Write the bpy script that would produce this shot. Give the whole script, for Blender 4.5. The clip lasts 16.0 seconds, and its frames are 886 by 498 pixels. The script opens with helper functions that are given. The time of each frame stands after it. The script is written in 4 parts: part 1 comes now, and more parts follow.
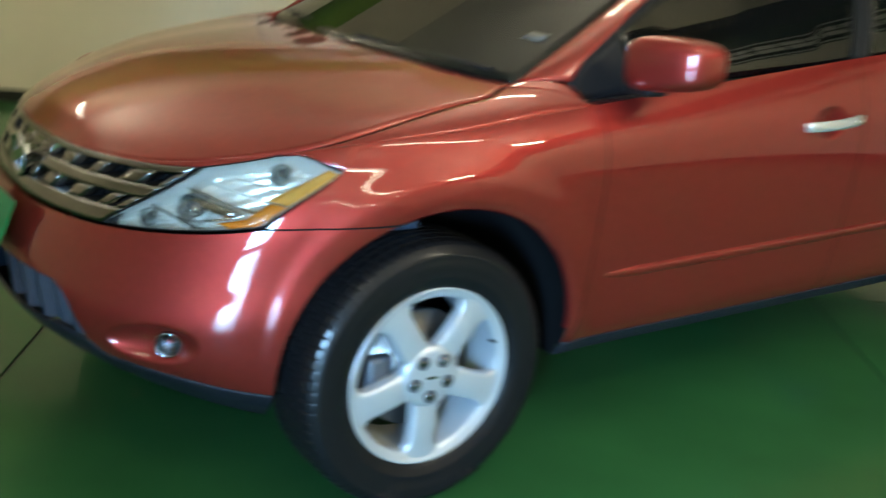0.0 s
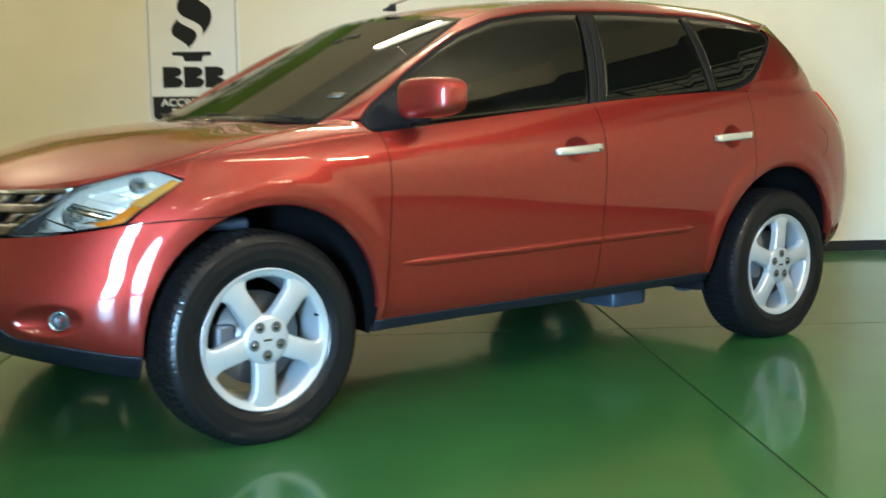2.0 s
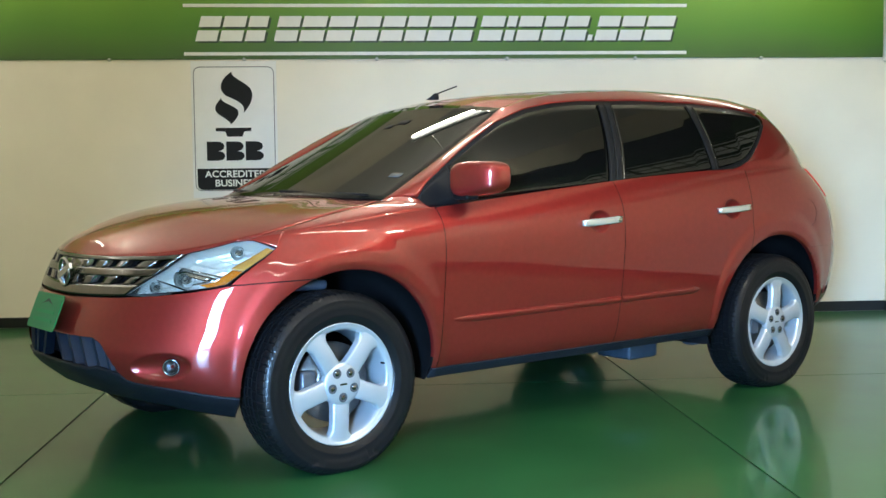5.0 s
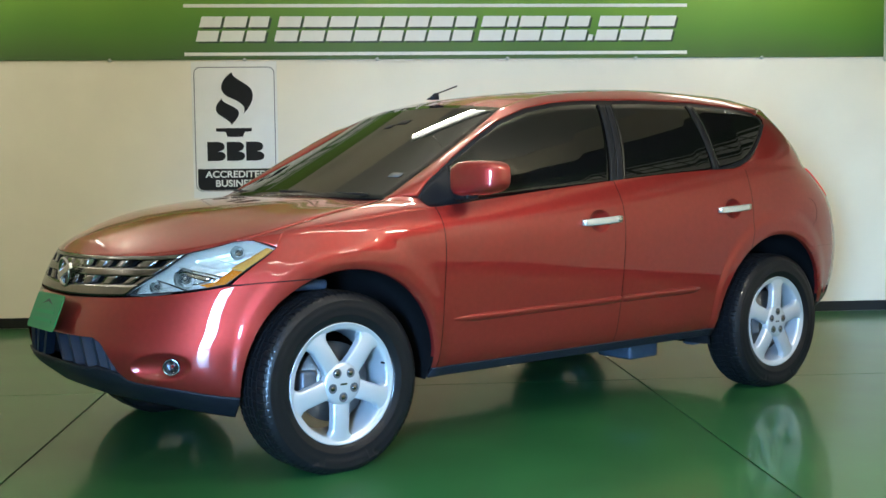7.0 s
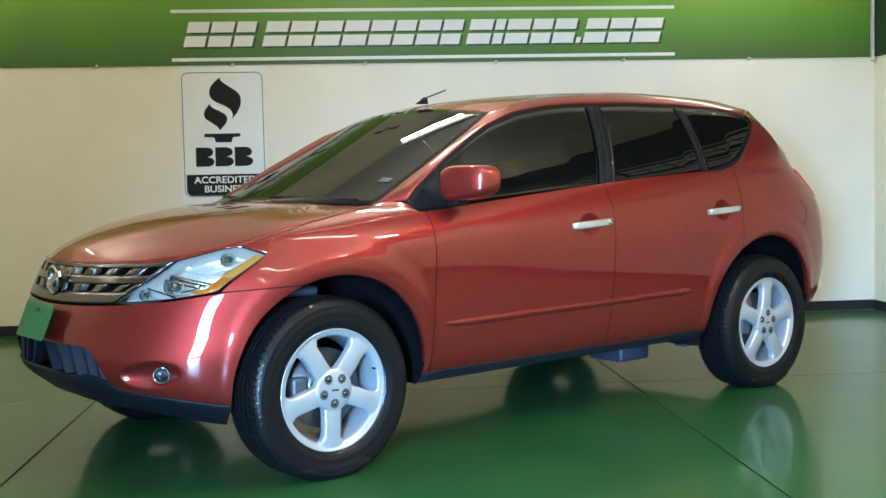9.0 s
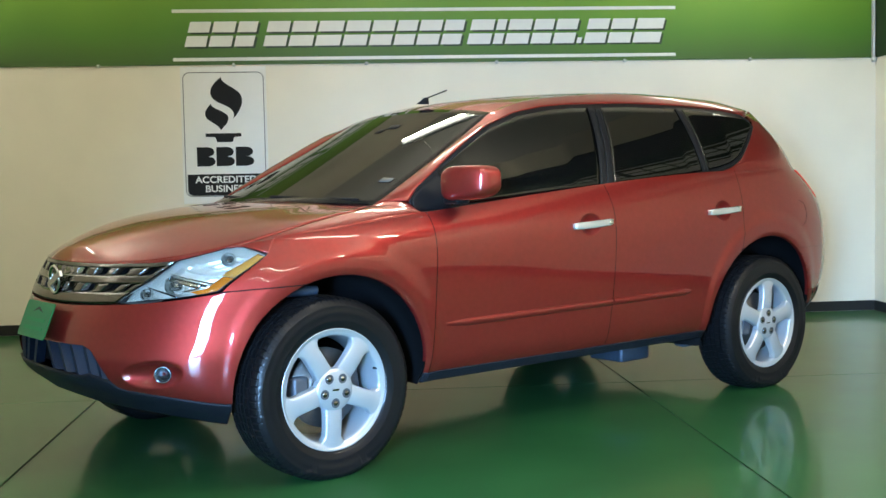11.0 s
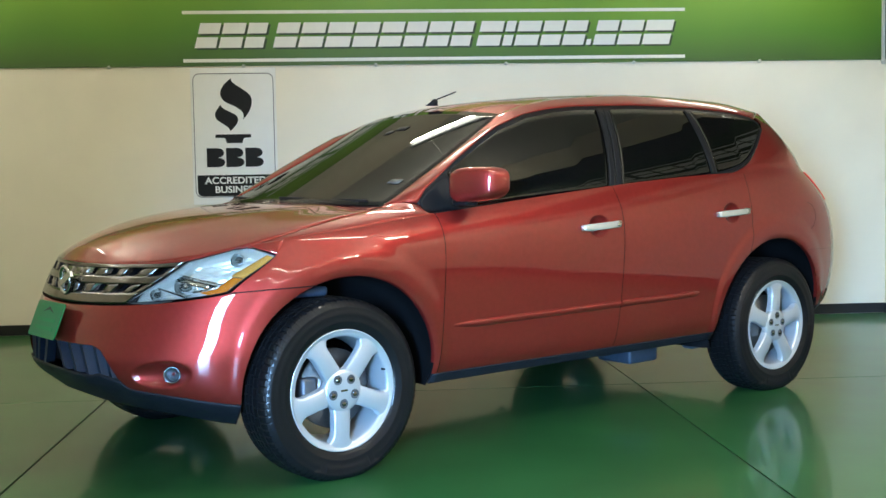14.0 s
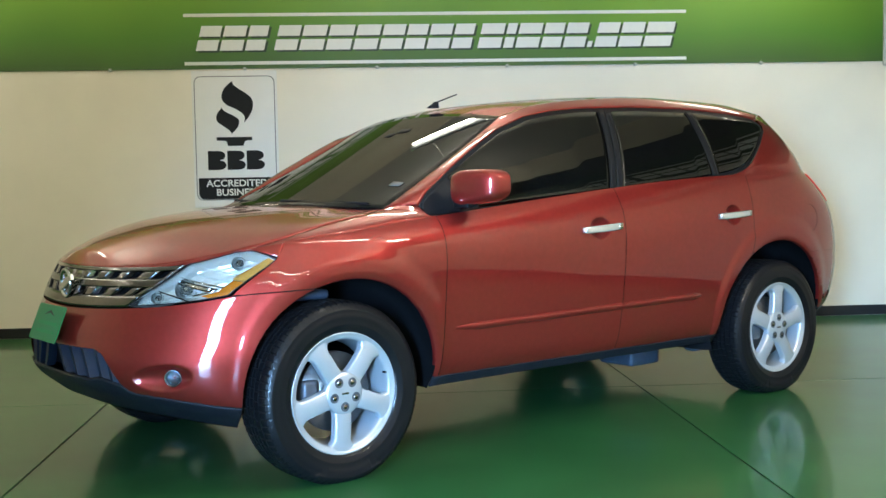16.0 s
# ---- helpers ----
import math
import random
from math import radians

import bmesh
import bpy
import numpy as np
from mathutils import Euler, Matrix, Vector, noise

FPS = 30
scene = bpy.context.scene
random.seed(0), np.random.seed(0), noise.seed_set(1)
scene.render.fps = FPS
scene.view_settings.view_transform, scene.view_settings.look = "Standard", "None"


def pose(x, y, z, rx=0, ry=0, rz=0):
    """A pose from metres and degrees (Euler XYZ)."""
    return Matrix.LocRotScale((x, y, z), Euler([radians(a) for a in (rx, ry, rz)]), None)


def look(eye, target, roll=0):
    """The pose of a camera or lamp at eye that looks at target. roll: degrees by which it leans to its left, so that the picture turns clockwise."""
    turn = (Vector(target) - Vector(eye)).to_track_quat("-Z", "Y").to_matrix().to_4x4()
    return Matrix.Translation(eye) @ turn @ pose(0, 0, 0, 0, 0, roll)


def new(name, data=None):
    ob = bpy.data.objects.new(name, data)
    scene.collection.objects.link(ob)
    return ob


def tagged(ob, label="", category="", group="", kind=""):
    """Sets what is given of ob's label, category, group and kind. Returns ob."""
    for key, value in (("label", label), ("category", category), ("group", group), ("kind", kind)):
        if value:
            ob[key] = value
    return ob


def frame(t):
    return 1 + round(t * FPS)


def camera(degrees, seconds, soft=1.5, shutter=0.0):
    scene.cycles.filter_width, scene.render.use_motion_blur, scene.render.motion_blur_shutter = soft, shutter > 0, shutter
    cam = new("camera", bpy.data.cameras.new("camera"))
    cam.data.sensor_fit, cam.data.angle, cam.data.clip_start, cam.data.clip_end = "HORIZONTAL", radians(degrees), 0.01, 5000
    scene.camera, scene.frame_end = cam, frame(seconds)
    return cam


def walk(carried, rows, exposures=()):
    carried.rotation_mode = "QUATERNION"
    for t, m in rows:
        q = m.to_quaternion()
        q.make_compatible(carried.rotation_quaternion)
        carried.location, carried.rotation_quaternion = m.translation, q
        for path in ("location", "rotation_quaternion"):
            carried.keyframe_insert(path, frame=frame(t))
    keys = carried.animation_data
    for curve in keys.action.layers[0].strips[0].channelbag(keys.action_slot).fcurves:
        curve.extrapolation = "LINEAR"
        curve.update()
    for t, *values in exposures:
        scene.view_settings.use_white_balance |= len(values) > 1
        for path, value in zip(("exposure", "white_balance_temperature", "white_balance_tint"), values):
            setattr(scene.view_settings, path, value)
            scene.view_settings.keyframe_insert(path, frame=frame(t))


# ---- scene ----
import functools
cam = camera(42.0, 16.0, soft=1.5, shutter=1.0)
PATH = [
    (0, (-0.079, -2.755, 1.579), (-0.015, -0.85, 0.972), 4.3),
    (0.5, (0.127, -3.106, 1.393), (0.238, -1.147, 1.008), 1.9),
    (1, (0.239, -3.326, 1.217), (0.362, -1.342, 1.005), 0.6),
    (1.5, (0.351, -3.599, 1.132), (0.508, -1.621, 0.876), 1.9),
    (2, (0.338, -3.874, 1.114), (0.475, -1.893, 0.877), -0.7),
    (2.5, (0.338, -4.157, 1.138), (0.395, -2.168, 0.931), 0.3),
    (3, (0.243, -4.362, 1.176), (0.336, -2.374, 0.983), -0.6),
    (3.5, (0.104, -4.518, 1.185), (0.261, -2.529, 1.047), -0.6),
    (4, (0.06, -4.563, 1.18), (0.216, -2.573, 1.043), -0.6),
    (6.5, (0.071, -4.561, 1.188), (0.219, -2.57, 1.069), -0.7),
    (7, (0.068, -4.561, 1.179), (0.218, -2.571, 1.05), -0.7),
    (7.5, (0.065, -4.553, 1.185), (0.226, -2.564, 1.052), -0.9),
    (8, (0.062, -4.547, 1.189), (0.228, -2.558, 1.059), -0.8),
    (8.5, (0.064, -4.553, 1.192), (0.228, -2.564, 1.069), -1.2),
    (9, (0.066, -4.554, 1.188), (0.234, -2.565, 1.063), -1.2),
    (11.5, (0.065, -4.561, 1.189), (0.232, -2.572, 1.064), -1.1),
    (12, (0.066, -4.562, 1.193), (0.241, -2.574, 1.063), -1.1),
    (12.5, (0.067, -4.561, 1.188), (0.235, -2.572, 1.06), -1.0),
    (13, (0.063, -4.559, 1.191), (0.223, -2.569, 1.066), -1.1),
    (13.5, (0.067, -4.568, 1.193), (0.225, -2.578, 1.069), -1.2),
    (14, (0.067, -4.572, 1.191), (0.218, -2.581, 1.068), -1.0),
    (14.5, (0.06, -4.567, 1.194), (0.204, -2.576, 1.07), -1.5),
    (15, (0.065, -4.561, 1.192), (0.215, -2.571, 1.072), -1.2),
    (15.5, (0.068, -4.562, 1.198), (0.221, -2.572, 1.073), -1.2),
    (16, (0.07, -4.566, 1.192), (0.218, -2.575, 1.073), -1.1),
]
walk(cam, [(t, look(eye, target, roll)) for t, eye, target, roll in PATH], [(0, -0.08, 6400, 2), (0.5, 0.0, 6900, 2), (1, 0.25, 7000, 1), (1.5, 0.24, 6900, 1), (2, 0.22, 6750, 2), (3, 0.30, 6500, 4), (3.5, 0.28, 6150, 5), (4, 0.14, 5850, 7), (16, 0.14, 5850, 7)])

# ---- world and light ----
W_BACK, W_RIGHT, W_LEFT, W_FRONT, CEIL = 4.755, 4.48, -6.2, -6.6, 4.3
LAMP_Z, BAND_TOP = 3.15, 3.445  # strip lights hang at LAMP_Z; the dark band ends at BAND_TOP
world = bpy.data.worlds.new("sky")
scene.world = world
world.use_nodes = True
wn = world.node_tree.nodes
sky = wn.new("ShaderNodeTexSky")
sky.sky_type, sky.sun_disc = "NISHITA", False
sky.sun_elevation, sky.sun_rotation = radians(50), radians(200)
world.node_tree.links.new(sky.outputs[0], wn["Background"].inputs[0])
wn["Background"].inputs[1].default_value = 0.1


def area_lamp(name, m, sx, sy, watts, colour):
    data = bpy.data.lights.new(name, "AREA")
    data.shape, data.size, data.size_y, data.energy, data.color = "RECTANGLE", sx, sy, watts, colour
    ob = new(name, data)
    ob.matrix_world = m
    return ob


# daylight through the glazed shop front behind the camera
day = area_lamp("daylight", pose(-1.22, W_FRONT + 0.05, 1.18, 79, 0, -18), 0.8, 2.1, 99, (0.34, 0.62, 1.0))
day.data.spread = radians(46)
# all out of view; those near the walls are added to brighten them
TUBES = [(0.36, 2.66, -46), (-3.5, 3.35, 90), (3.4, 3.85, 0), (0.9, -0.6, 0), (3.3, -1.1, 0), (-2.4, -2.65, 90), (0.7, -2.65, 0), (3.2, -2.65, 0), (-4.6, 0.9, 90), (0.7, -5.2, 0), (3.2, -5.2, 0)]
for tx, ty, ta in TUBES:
    area_lamp("tube_light", pose(tx, ty, LAMP_Z - 0.17, 0, 0, ta), 1.2, 0.03, {(3.3, -1.1): 50, (3.2, -2.65): 50, (3.4, 3.85): 10, (-3.5, 3.35): 9, (0.36, 2.66): 20, (0.9, -0.6): 8, (0.7, -2.65): 11}.get((tx, ty), 6 if tx < -2 else 15), (1.0, 0.87, 0.66))
    # no tube shines upwards: added lamp that brightens ceiling and upper walls
    area_lamp("added_uplight", pose(tx, ty, LAMP_Z + 0.03, 180, 0, ta), 1.2, 0.03, {(0.36, 2.66): 38, (-3.5, 3.35): 64, (3.4, 3.85): 10, (-4.6, 0.9): 16, (3.3, -1.1): 36, (3.2, -2.65): 36, (0.9, -0.6): 17}.get((tx, ty), 22), (1.0, 0.87, 0.66))


# ---- materials ----


def mat(name, colour, rough=0.5, metal=0.0, coat=0.0, scale=30.0, vary=0.06, bump=0.0, bump_scale=200.0, spec=0.5, coat_rough=0.03, coat_ior=1.5):
    """Principled surface with colour variation at two scales and a fine relief."""
    m = bpy.data.materials.new(name)
    m.use_nodes = True
    nt = m.node_tree
    n, l = nt.nodes, nt.links
    p = n["Principled BSDF"]
    p.inputs["Roughness"].default_value, p.inputs["Metallic"].default_value = rough, metal
    p.inputs["Coat Weight"].default_value, p.inputs["Coat Roughness"].default_value = coat, coat_rough
    p.inputs["Specular IOR Level"].default_value, p.inputs["Coat IOR"].default_value = spec, coat_ior
    p.inputs["Base Color"].default_value = (*colour, 1)
    tc = n.new("ShaderNodeTexCoord")
    if vary:
        big, small = n.new("ShaderNodeTexNoise"), n.new("ShaderNodeTexNoise")
        big.inputs["Scale"].default_value, small.inputs["Scale"].default_value = scale * 0.05, scale
        small.inputs["Detail"].default_value = 5
        add = n.new("ShaderNodeMath")
        add.operation = "ADD"
        rng = n.new("ShaderNodeMapRange")
        rng.inputs["From Min"].default_value, rng.inputs["From Max"].default_value = 0.6, 1.4
        rng.inputs["To Min"].default_value, rng.inputs["To Max"].default_value = 1 - vary, 1 + vary
        mul = n.new("ShaderNodeVectorMath")
        mul.operation = "SCALE"
        mul.inputs[0].default_value = colour
        for t in (big, small):
            l.new(tc.outputs["Object"], t.inputs["Vector"])
        l.new(big.outputs["Fac"], add.inputs[0])
        l.new(small.outputs["Fac"], add.inputs[1])
        l.new(add.outputs[0], rng.inputs["Value"])
        l.new(rng.outputs[0], mul.inputs["Scale"])
        l.new(mul.outputs[0], p.inputs["Base Color"])
    if bump:
        bt, bn = n.new("ShaderNodeTexNoise"), n.new("ShaderNodeBump")
        bt.inputs["Scale"].default_value, bt.inputs["Detail"].default_value = bump_scale, 4
        bn.inputs["Strength"].default_value, bn.inputs["Distance"].default_value = bump, 0.004
        l.new(tc.outputs["Object"], bt.inputs["Vector"])
        l.new(bt.outputs["Fac"], bn.inputs["Height"])
        l.new(bn.outputs[0], p.inputs["Normal"])
    return m


def glass_mat(name, tint, clear, rough=0.01, ior=1.52):
    """Thin pane: part of the light goes straight through, tinted; the rest is a glossy dark coat."""
    m = bpy.data.materials.new(name)
    m.use_nodes = True
    n, l = m.node_tree.nodes, m.node_tree.links
    p = n["Principled BSDF"]
    p.inputs["Base Color"].default_value = (*[c * 0.04 for c in tint], 1)
    p.inputs["Roughness"].default_value = rough
    p.inputs["IOR"].default_value = ior
    tr, mix = n.new("ShaderNodeBsdfTransparent"), n.new("ShaderNodeMixShader")
    tr.inputs[0].default_value = (*tint, 1)
    fr, mr = n.new("ShaderNodeFresnel"), n.new("ShaderNodeMath")
    fr.inputs[0].default_value = 1.5
    mr.operation, mr.use_clamp = "MULTIPLY_ADD", True
    mr.inputs[1].default_value, mr.inputs[2].default_value = clear, 1 - clear
    l.new(fr.outputs[0], mr.inputs[0])
    l.new(mr.outputs[0], mix.inputs[0])
    l.new(tr.outputs[0], mix.inputs[1])
    l.new(p.outputs[0], mix.inputs[2])
    l.new(mix.outputs[0], n["Material Output"].inputs["Surface"])
    return m


def glow_mat(name, colour, strength):
    m = bpy.data.materials.new(name)
    m.use_nodes = True
    p = m.node_tree.nodes["Principled BSDF"]
    p.inputs["Emission Color"].default_value, p.inputs["Emission Strength"].default_value = (*colour, 1), strength
    return m


M_PAINT = mat("copper_red_paint", (0.27, 0.0255, 0.0215), 0.43, 0.70, 1.0, 900, 0.08, 0.02, 1500, spec=0.04, coat_ior=1.6)
M_BLACK = mat("black_plastic", (0.012, 0.013, 0.017), 0.45, 0, 0, 200, 0.2, 0.15, 900, spec=0.16)
M_GAP = mat("dark_cavity", (0.007, 0.007, 0.008), 0.9, 0, 0, 50, 0.2, spec=0.08)
M_TRIM = mat("gloss_black_trim", (0.012, 0.012, 0.013), 0.42, 0, 0.0, 80, 0.1, spec=0.15)
M_GLASS = glass_mat("tinted_glass", (0.12, 0.13, 0.13), 0.45, ior=1.75)
M_WIND = glass_mat("windscreen_glass", (0.30, 0.32, 0.30), 0.5, ior=1.75)
M_CHROME = mat("chrome", (0.78, 0.78, 0.78), 0.09, 1.0, 0, 60, 0.04)
M_SATIN = mat("satin_chrome", (0.23, 0.225, 0.235), 0.18, 1.0, 0, 60, 0.08)
M_FUNNEL = mat("polished_chrome", (0.62, 0.63, 0.65), 0.12, 1.0, 0, 60, 0.08)
M_HANDLE = mat("silver_handle", (0.72, 0.70, 0.66), 0.2, 0.7, 0.3, 60, 0.04)
M_ALLOY = mat("alloy_paint", (0.50, 0.53, 0.57), 0.28, 0.5, 0.5, 300, 0.04, 0.02, 900)
M_BARREL = mat("alloy_barrel", (0.10, 0.11, 0.13), 0.4, 0.5, 0, 100, 0.12)
M_TYRE = mat("tyre_rubber", (0.006, 0.006, 0.007), 0.5, 0, 0.26, 120, 0.25, 0.06, 400, spec=0.14, coat_rough=0.12)
M_DISC = mat("brake_steel", (0.16, 0.155, 0.15), 0.35, 0.9, 0, 90, 0.15)
M_REFL = mat("lamp_reflector", (0.95, 0.94, 0.88), 0.25, 0.22, 0.8, 20, 0.08)
M_BULB = mat("bright_reflector", (0.62, 0.62, 0.60), 0.16, 0.8, 0.5, 40, 0.1)
M_COVER = glass_mat("lamp_cover", (0.97, 0.97, 0.95), 0.94)
M_AMBER = mat("amber_lens", (0.95, 0.28, 0.012), 0.15, 0, 0.8, 150, 0.1)
M_PALEAMBER = mat("pale_amber_lens", (0.95, 0.46, 0.09), 0.15, 0, 0.8, 150, 0.1)
M_TAIL = mat("red_lens", (0.85, 0.012, 0.015), 0.12, 0, 0.9, 150, 0.1)
M_PLATE = mat("green_plate", (0.004, 0.19, 0.06), 0.4, 0, 0.1, 60, 0.08)
M_DARKINK = mat("dark_ink", (0.03, 0.03, 0.03), 0.6, 0, 0, 60, 0.1)
M_SEAT = mat("dark_upholstery", (0.05, 0.05, 0.052), 0.8, 0, 0, 80, 0.2, 0.3, 500)
M_STICKER = mat("paper_sticker", (0.12, 0.125, 0.125), 0.6, 0, 0, 60, 0.1)
M_WALL = mat("white_wall_paint", (0.80, 0.745, 0.605), 0.55, 0, 0, 3, 0.05, 0.08, 60)
M_UPPER = mat("dark_upper_wall", (0.05, 0.05, 0.05), 0.8, 0, 0, 4, 0.2)
M_CEIL = mat("ceiling_paint", (0.72, 0.71, 0.68), 0.85, 0, 0, 4, 0.08)
M_BASE = mat("black_baseboard", (0.012, 0.012, 0.013), 0.45, 0, 0, 20, 0.15)
M_STRIPE = mat("white_vinyl", (0.80, 0.80, 0.74), 0.5, 0, 0, 20, 0.04)
M_SHADOWINK = mat("dark_green_ink", (0.035, 0.06, 0.025), 0.5, 0, 0, 20, 0.1)
M_PANEL = mat("white_panel", (0.80, 0.79, 0.73), 0.4, 0, 0, 10, 0.03)
M_PANELINK = mat("panel_black", (0.016, 0.016, 0.016), 0.6, 0, 0, 30, 0.1, spec=0.15)
M_PANELGREY = mat("panel_grey_line", (0.22, 0.22, 0.2), 0.5, 0, 0, 30, 0.1)
M_METAL = mat("painted_metal", (0.6, 0.6, 0.56), 0.4, 0.2, 0, 30, 0.08)
M_TANK = mat("underbody_coating", (0.045, 0.06, 0.09), 0.45, 0.3, 0, 40, 0.25)
M_FIN = mat("dark_blue_grey_fin", (0.012, 0.018, 0.034), 0.45, 0, 0.0, 80, 0.15, spec=0.3)
M_TUBE = glow_mat("tube_glow", (1.0, 0.93, 0.78), 9.0)
M_JOINT = mat("joint_filler", (0.012, 0.02, 0.012), 0.6, 0, 0, 60, 0.2)


def floor_mat():
    """Green epoxy: cloudy colour, a hard clear coat with slight waves."""
    m = mat("green_epoxy", (0.027, 0.105, 0.033), 0.32, 0, 0.0, 2.0, 0.30, 0, spec=0.1)
    n, l = m.node_tree.nodes, m.node_tree.links
    p = n["Principled BSDF"]
    p.inputs["Coat Weight"].default_value, p.inputs["Coat Roughness"].default_value = 0.52, 0.085
    p.inputs["Coat IOR"].default_value = 1.36
    tc, t, b = n.new("ShaderNodeTexCoord"), n.new("ShaderNodeTexNoise"), n.new("ShaderNodeBump")
    t.inputs["Scale"].default_value, t.inputs["Detail"].default_value = 3.5, 3
    b.inputs["Strength"].default_value, b.inputs["Distance"].default_value = 0.12, 0.004
    l.new(tc.outputs["Object"], t.inputs["Vector"])
    l.new(t.outputs["Fac"], b.inputs["Height"])
    l.new(b.outputs[0], p.inputs["Coat Normal"])
    return m


M_FLOOR = floor_mat()


def banner_mat():
    """Printed vinyl: a soft green sweep, lighter in the upper middle and dark along the lower hem."""
    m = mat("green_banner", (0.13, 0.30, 0.03), 0.5, 0, 0, 8, 0.06)
    n, l = m.node_tree.nodes, m.node_tree.links
    p = n["Principled BSDF"]
    tc, sep, ramp = n.new("ShaderNodeTexCoord"), n.new("ShaderNodeSeparateXYZ"), n.new("ShaderNodeValToRGB")
    wave, add = n.new("ShaderNodeTexNoise"), n.new("ShaderNodeMath")
    wave.inputs["Scale"].default_value = 0.7
    add.operation = "MULTIPLY_ADD"
    add.inputs[1].default_value = 0.35
    e = ramp.color_ramp.elements
    e[0].position, e[0].color = 0.18, (0.065, 0.13, 0.025, 1)
    e[1].position, e[1].color = 0.75, (0.21, 0.40, 0.035, 1)
    mid = e.new(0.42)
    mid.color = (0.10, 0.24, 0.022, 1)
    l.new(tc.outputs["Object"], sep.inputs[0])
    l.new(tc.outputs["Object"], wave.inputs["Vector"])
    l.new(wave.outputs["Fac"], add.inputs[0])
    l.new(sep.outputs["Z"], add.inputs[2])
    l.new(add.outputs[0], ramp.inputs[0])
    l.new(ramp.outputs[0], p.inputs["Base Color"])
    return m


M_BANNER = banner_mat()
# darker green carries the weaker light on the side wall in its colour
M_SIDEBANNER = mat("shaded_green_vinyl", (0.018, 0.045, 0.010), 0.5, 0, 0, 8, 0.2)

# ---- mesh helpers ----


def finish(name, me, material, parent=None, label="", smooth=True, solid=0.0, m=None):
    me.materials.append(material)
    if smooth:
        me.polygons.foreach_set("use_smooth", [True] * len(me.polygons))
    ob = new(name, me)
    if parent:
        ob.parent = parent
    if m is not None:
        ob.matrix_basis = m
    if label:
        tagged(ob, label)
    if solid:
        s = ob.modifiers.new("thickness", "SOLIDIFY")
        s.thickness, s.offset, s.use_rim = solid, -1, True
    return ob


def part(name, bm, material, parent=None, label="", smooth=False, m=None):
    me = bpy.data.meshes.new(name)
    bmesh.ops.recalc_face_normals(bm, faces=bm.faces[:])
    bm.to_mesh(me)
    bm.free()
    return finish(name, me, material, parent, label, smooth, 0, m)


def raw(name, verts, faces, material, parent=None, label="", smooth=True, solid=0.0, m=None):
    me = bpy.data.meshes.new(name)
    me.from_pydata([tuple(map(float, v)) for v in verts], [], faces)
    me.validate()
    return finish(name, me, material, parent, label, smooth, solid, m)


def box(bm, x0, x1, y0, y1, z0, z1, bevel=0.0):
    r = bmesh.ops.create_cube(bm, size=1.0, matrix=Matrix.Translation(((x0 + x1) / 2, (y0 + y1) / 2, (z0 + z1) / 2)) @ Matrix.Diagonal((x1 - x0, y1 - y0, z1 - z0, 1)))
    if bevel:
        es = list({e for v in r["verts"] for e in v.link_edges})
        bmesh.ops.bevel(bm, geom=es, offset=bevel, segments=2, affect="EDGES", profile=0.6)
    return bm


def boxed(name, dims, material, parent=None, label="", bevel=0.0, m=None):
    return part(name, box(bmesh.new(), *dims, bevel), material, parent, label, False, m)


def prism(name, outline, depth, material, parent=None, label="", m=None, bevel=0.0):
    """A flat outline in x, z, given depth along y (towards -y)."""
    bm = bmesh.new()
    f = bm.faces.new([bm.verts.new((x, 0, z)) for x, z in outline])
    r = bmesh.ops.extrude_face_region(bm, geom=[f])
    bmesh.ops.translate(bm, vec=(0, -depth, 0), verts=[v for v in r["geom"] if isinstance(v, bmesh.types.BMVert)])
    if bevel:
        bmesh.ops.bevel(bm, geom=bm.edges[:], offset=bevel, segments=1, affect="EDGES")
    return part(name, bm, material, parent, label, False, m)


def lathe(profile, seg=64, a0=0.0, a1=360.0, axis="y", ripple=None):
    """Verts and faces of a profile of (radius, along) turned about an axis."""
    closed = abs(a1 - a0) >= 360
    n = seg if closed else seg + 1
    V, F, k = [], [], len(profile)
    for i in range(n):
        a = radians(a0 + (a1 - a0) * i / seg)
        for j, (r, h) in enumerate(profile):
            rr = r + (ripple(i, j) if ripple else 0)
            V.append((rr * math.cos(a), h, rr * math.sin(a)) if axis == "y" else (rr * math.cos(a), rr * math.sin(a), h))
    for i in range(seg):
        i2 = (i + 1) % n
        for j in range(k - 1):
            F.append((i * k + j, i * k + j + 1, i2 * k + j + 1, i2 * k + j))
    return V, F


def tube(name, points, radius, material, parent=None, label="", m=None, closed=False):
    cu = bpy.data.curves.new(name, "CURVE")
    cu.dimensions, cu.bevel_depth, cu.bevel_resolution = "3D", radius, 2
    sp = cu.splines.new("POLY")
    sp.points.add(len(points) - 1)
    for p, c in zip(sp.points, points):
        p.co = (*c, 1)
    sp.use_cyclic_u = closed
    tmp = bpy.data.objects.new(name, cu)
    me = bpy.data.meshes.new_from_object(tmp)
    bpy.data.objects.remove(tmp)
    return finish(name, me, material, parent, label, True, 0, m)


def text_mesh(name, words, size, depth, material, parent, m, label="", squeeze=1.0):
    cu = bpy.data.curves.new(name, "FONT")
    cu.body, cu.size, cu.extrude, cu.align_x, cu.offset = words, size, depth, "CENTER", 0.002 * size / 0.1
    tmp = bpy.data.objects.new(name, cu)
    me = bpy.data.meshes.new_from_object(tmp)
    bpy.data.objects.remove(tmp)
    me.transform(Matrix.Diagonal((squeeze, 1, 1, 1)))
    return finish(name, me, material, parent, label, False, 0, m)


def thing(name, label, category, m=None, group="", kind=""):
    ob = new(name)
    if m is not None:
        ob.matrix_basis = m
    return tagged(ob, label, category, group, kind)


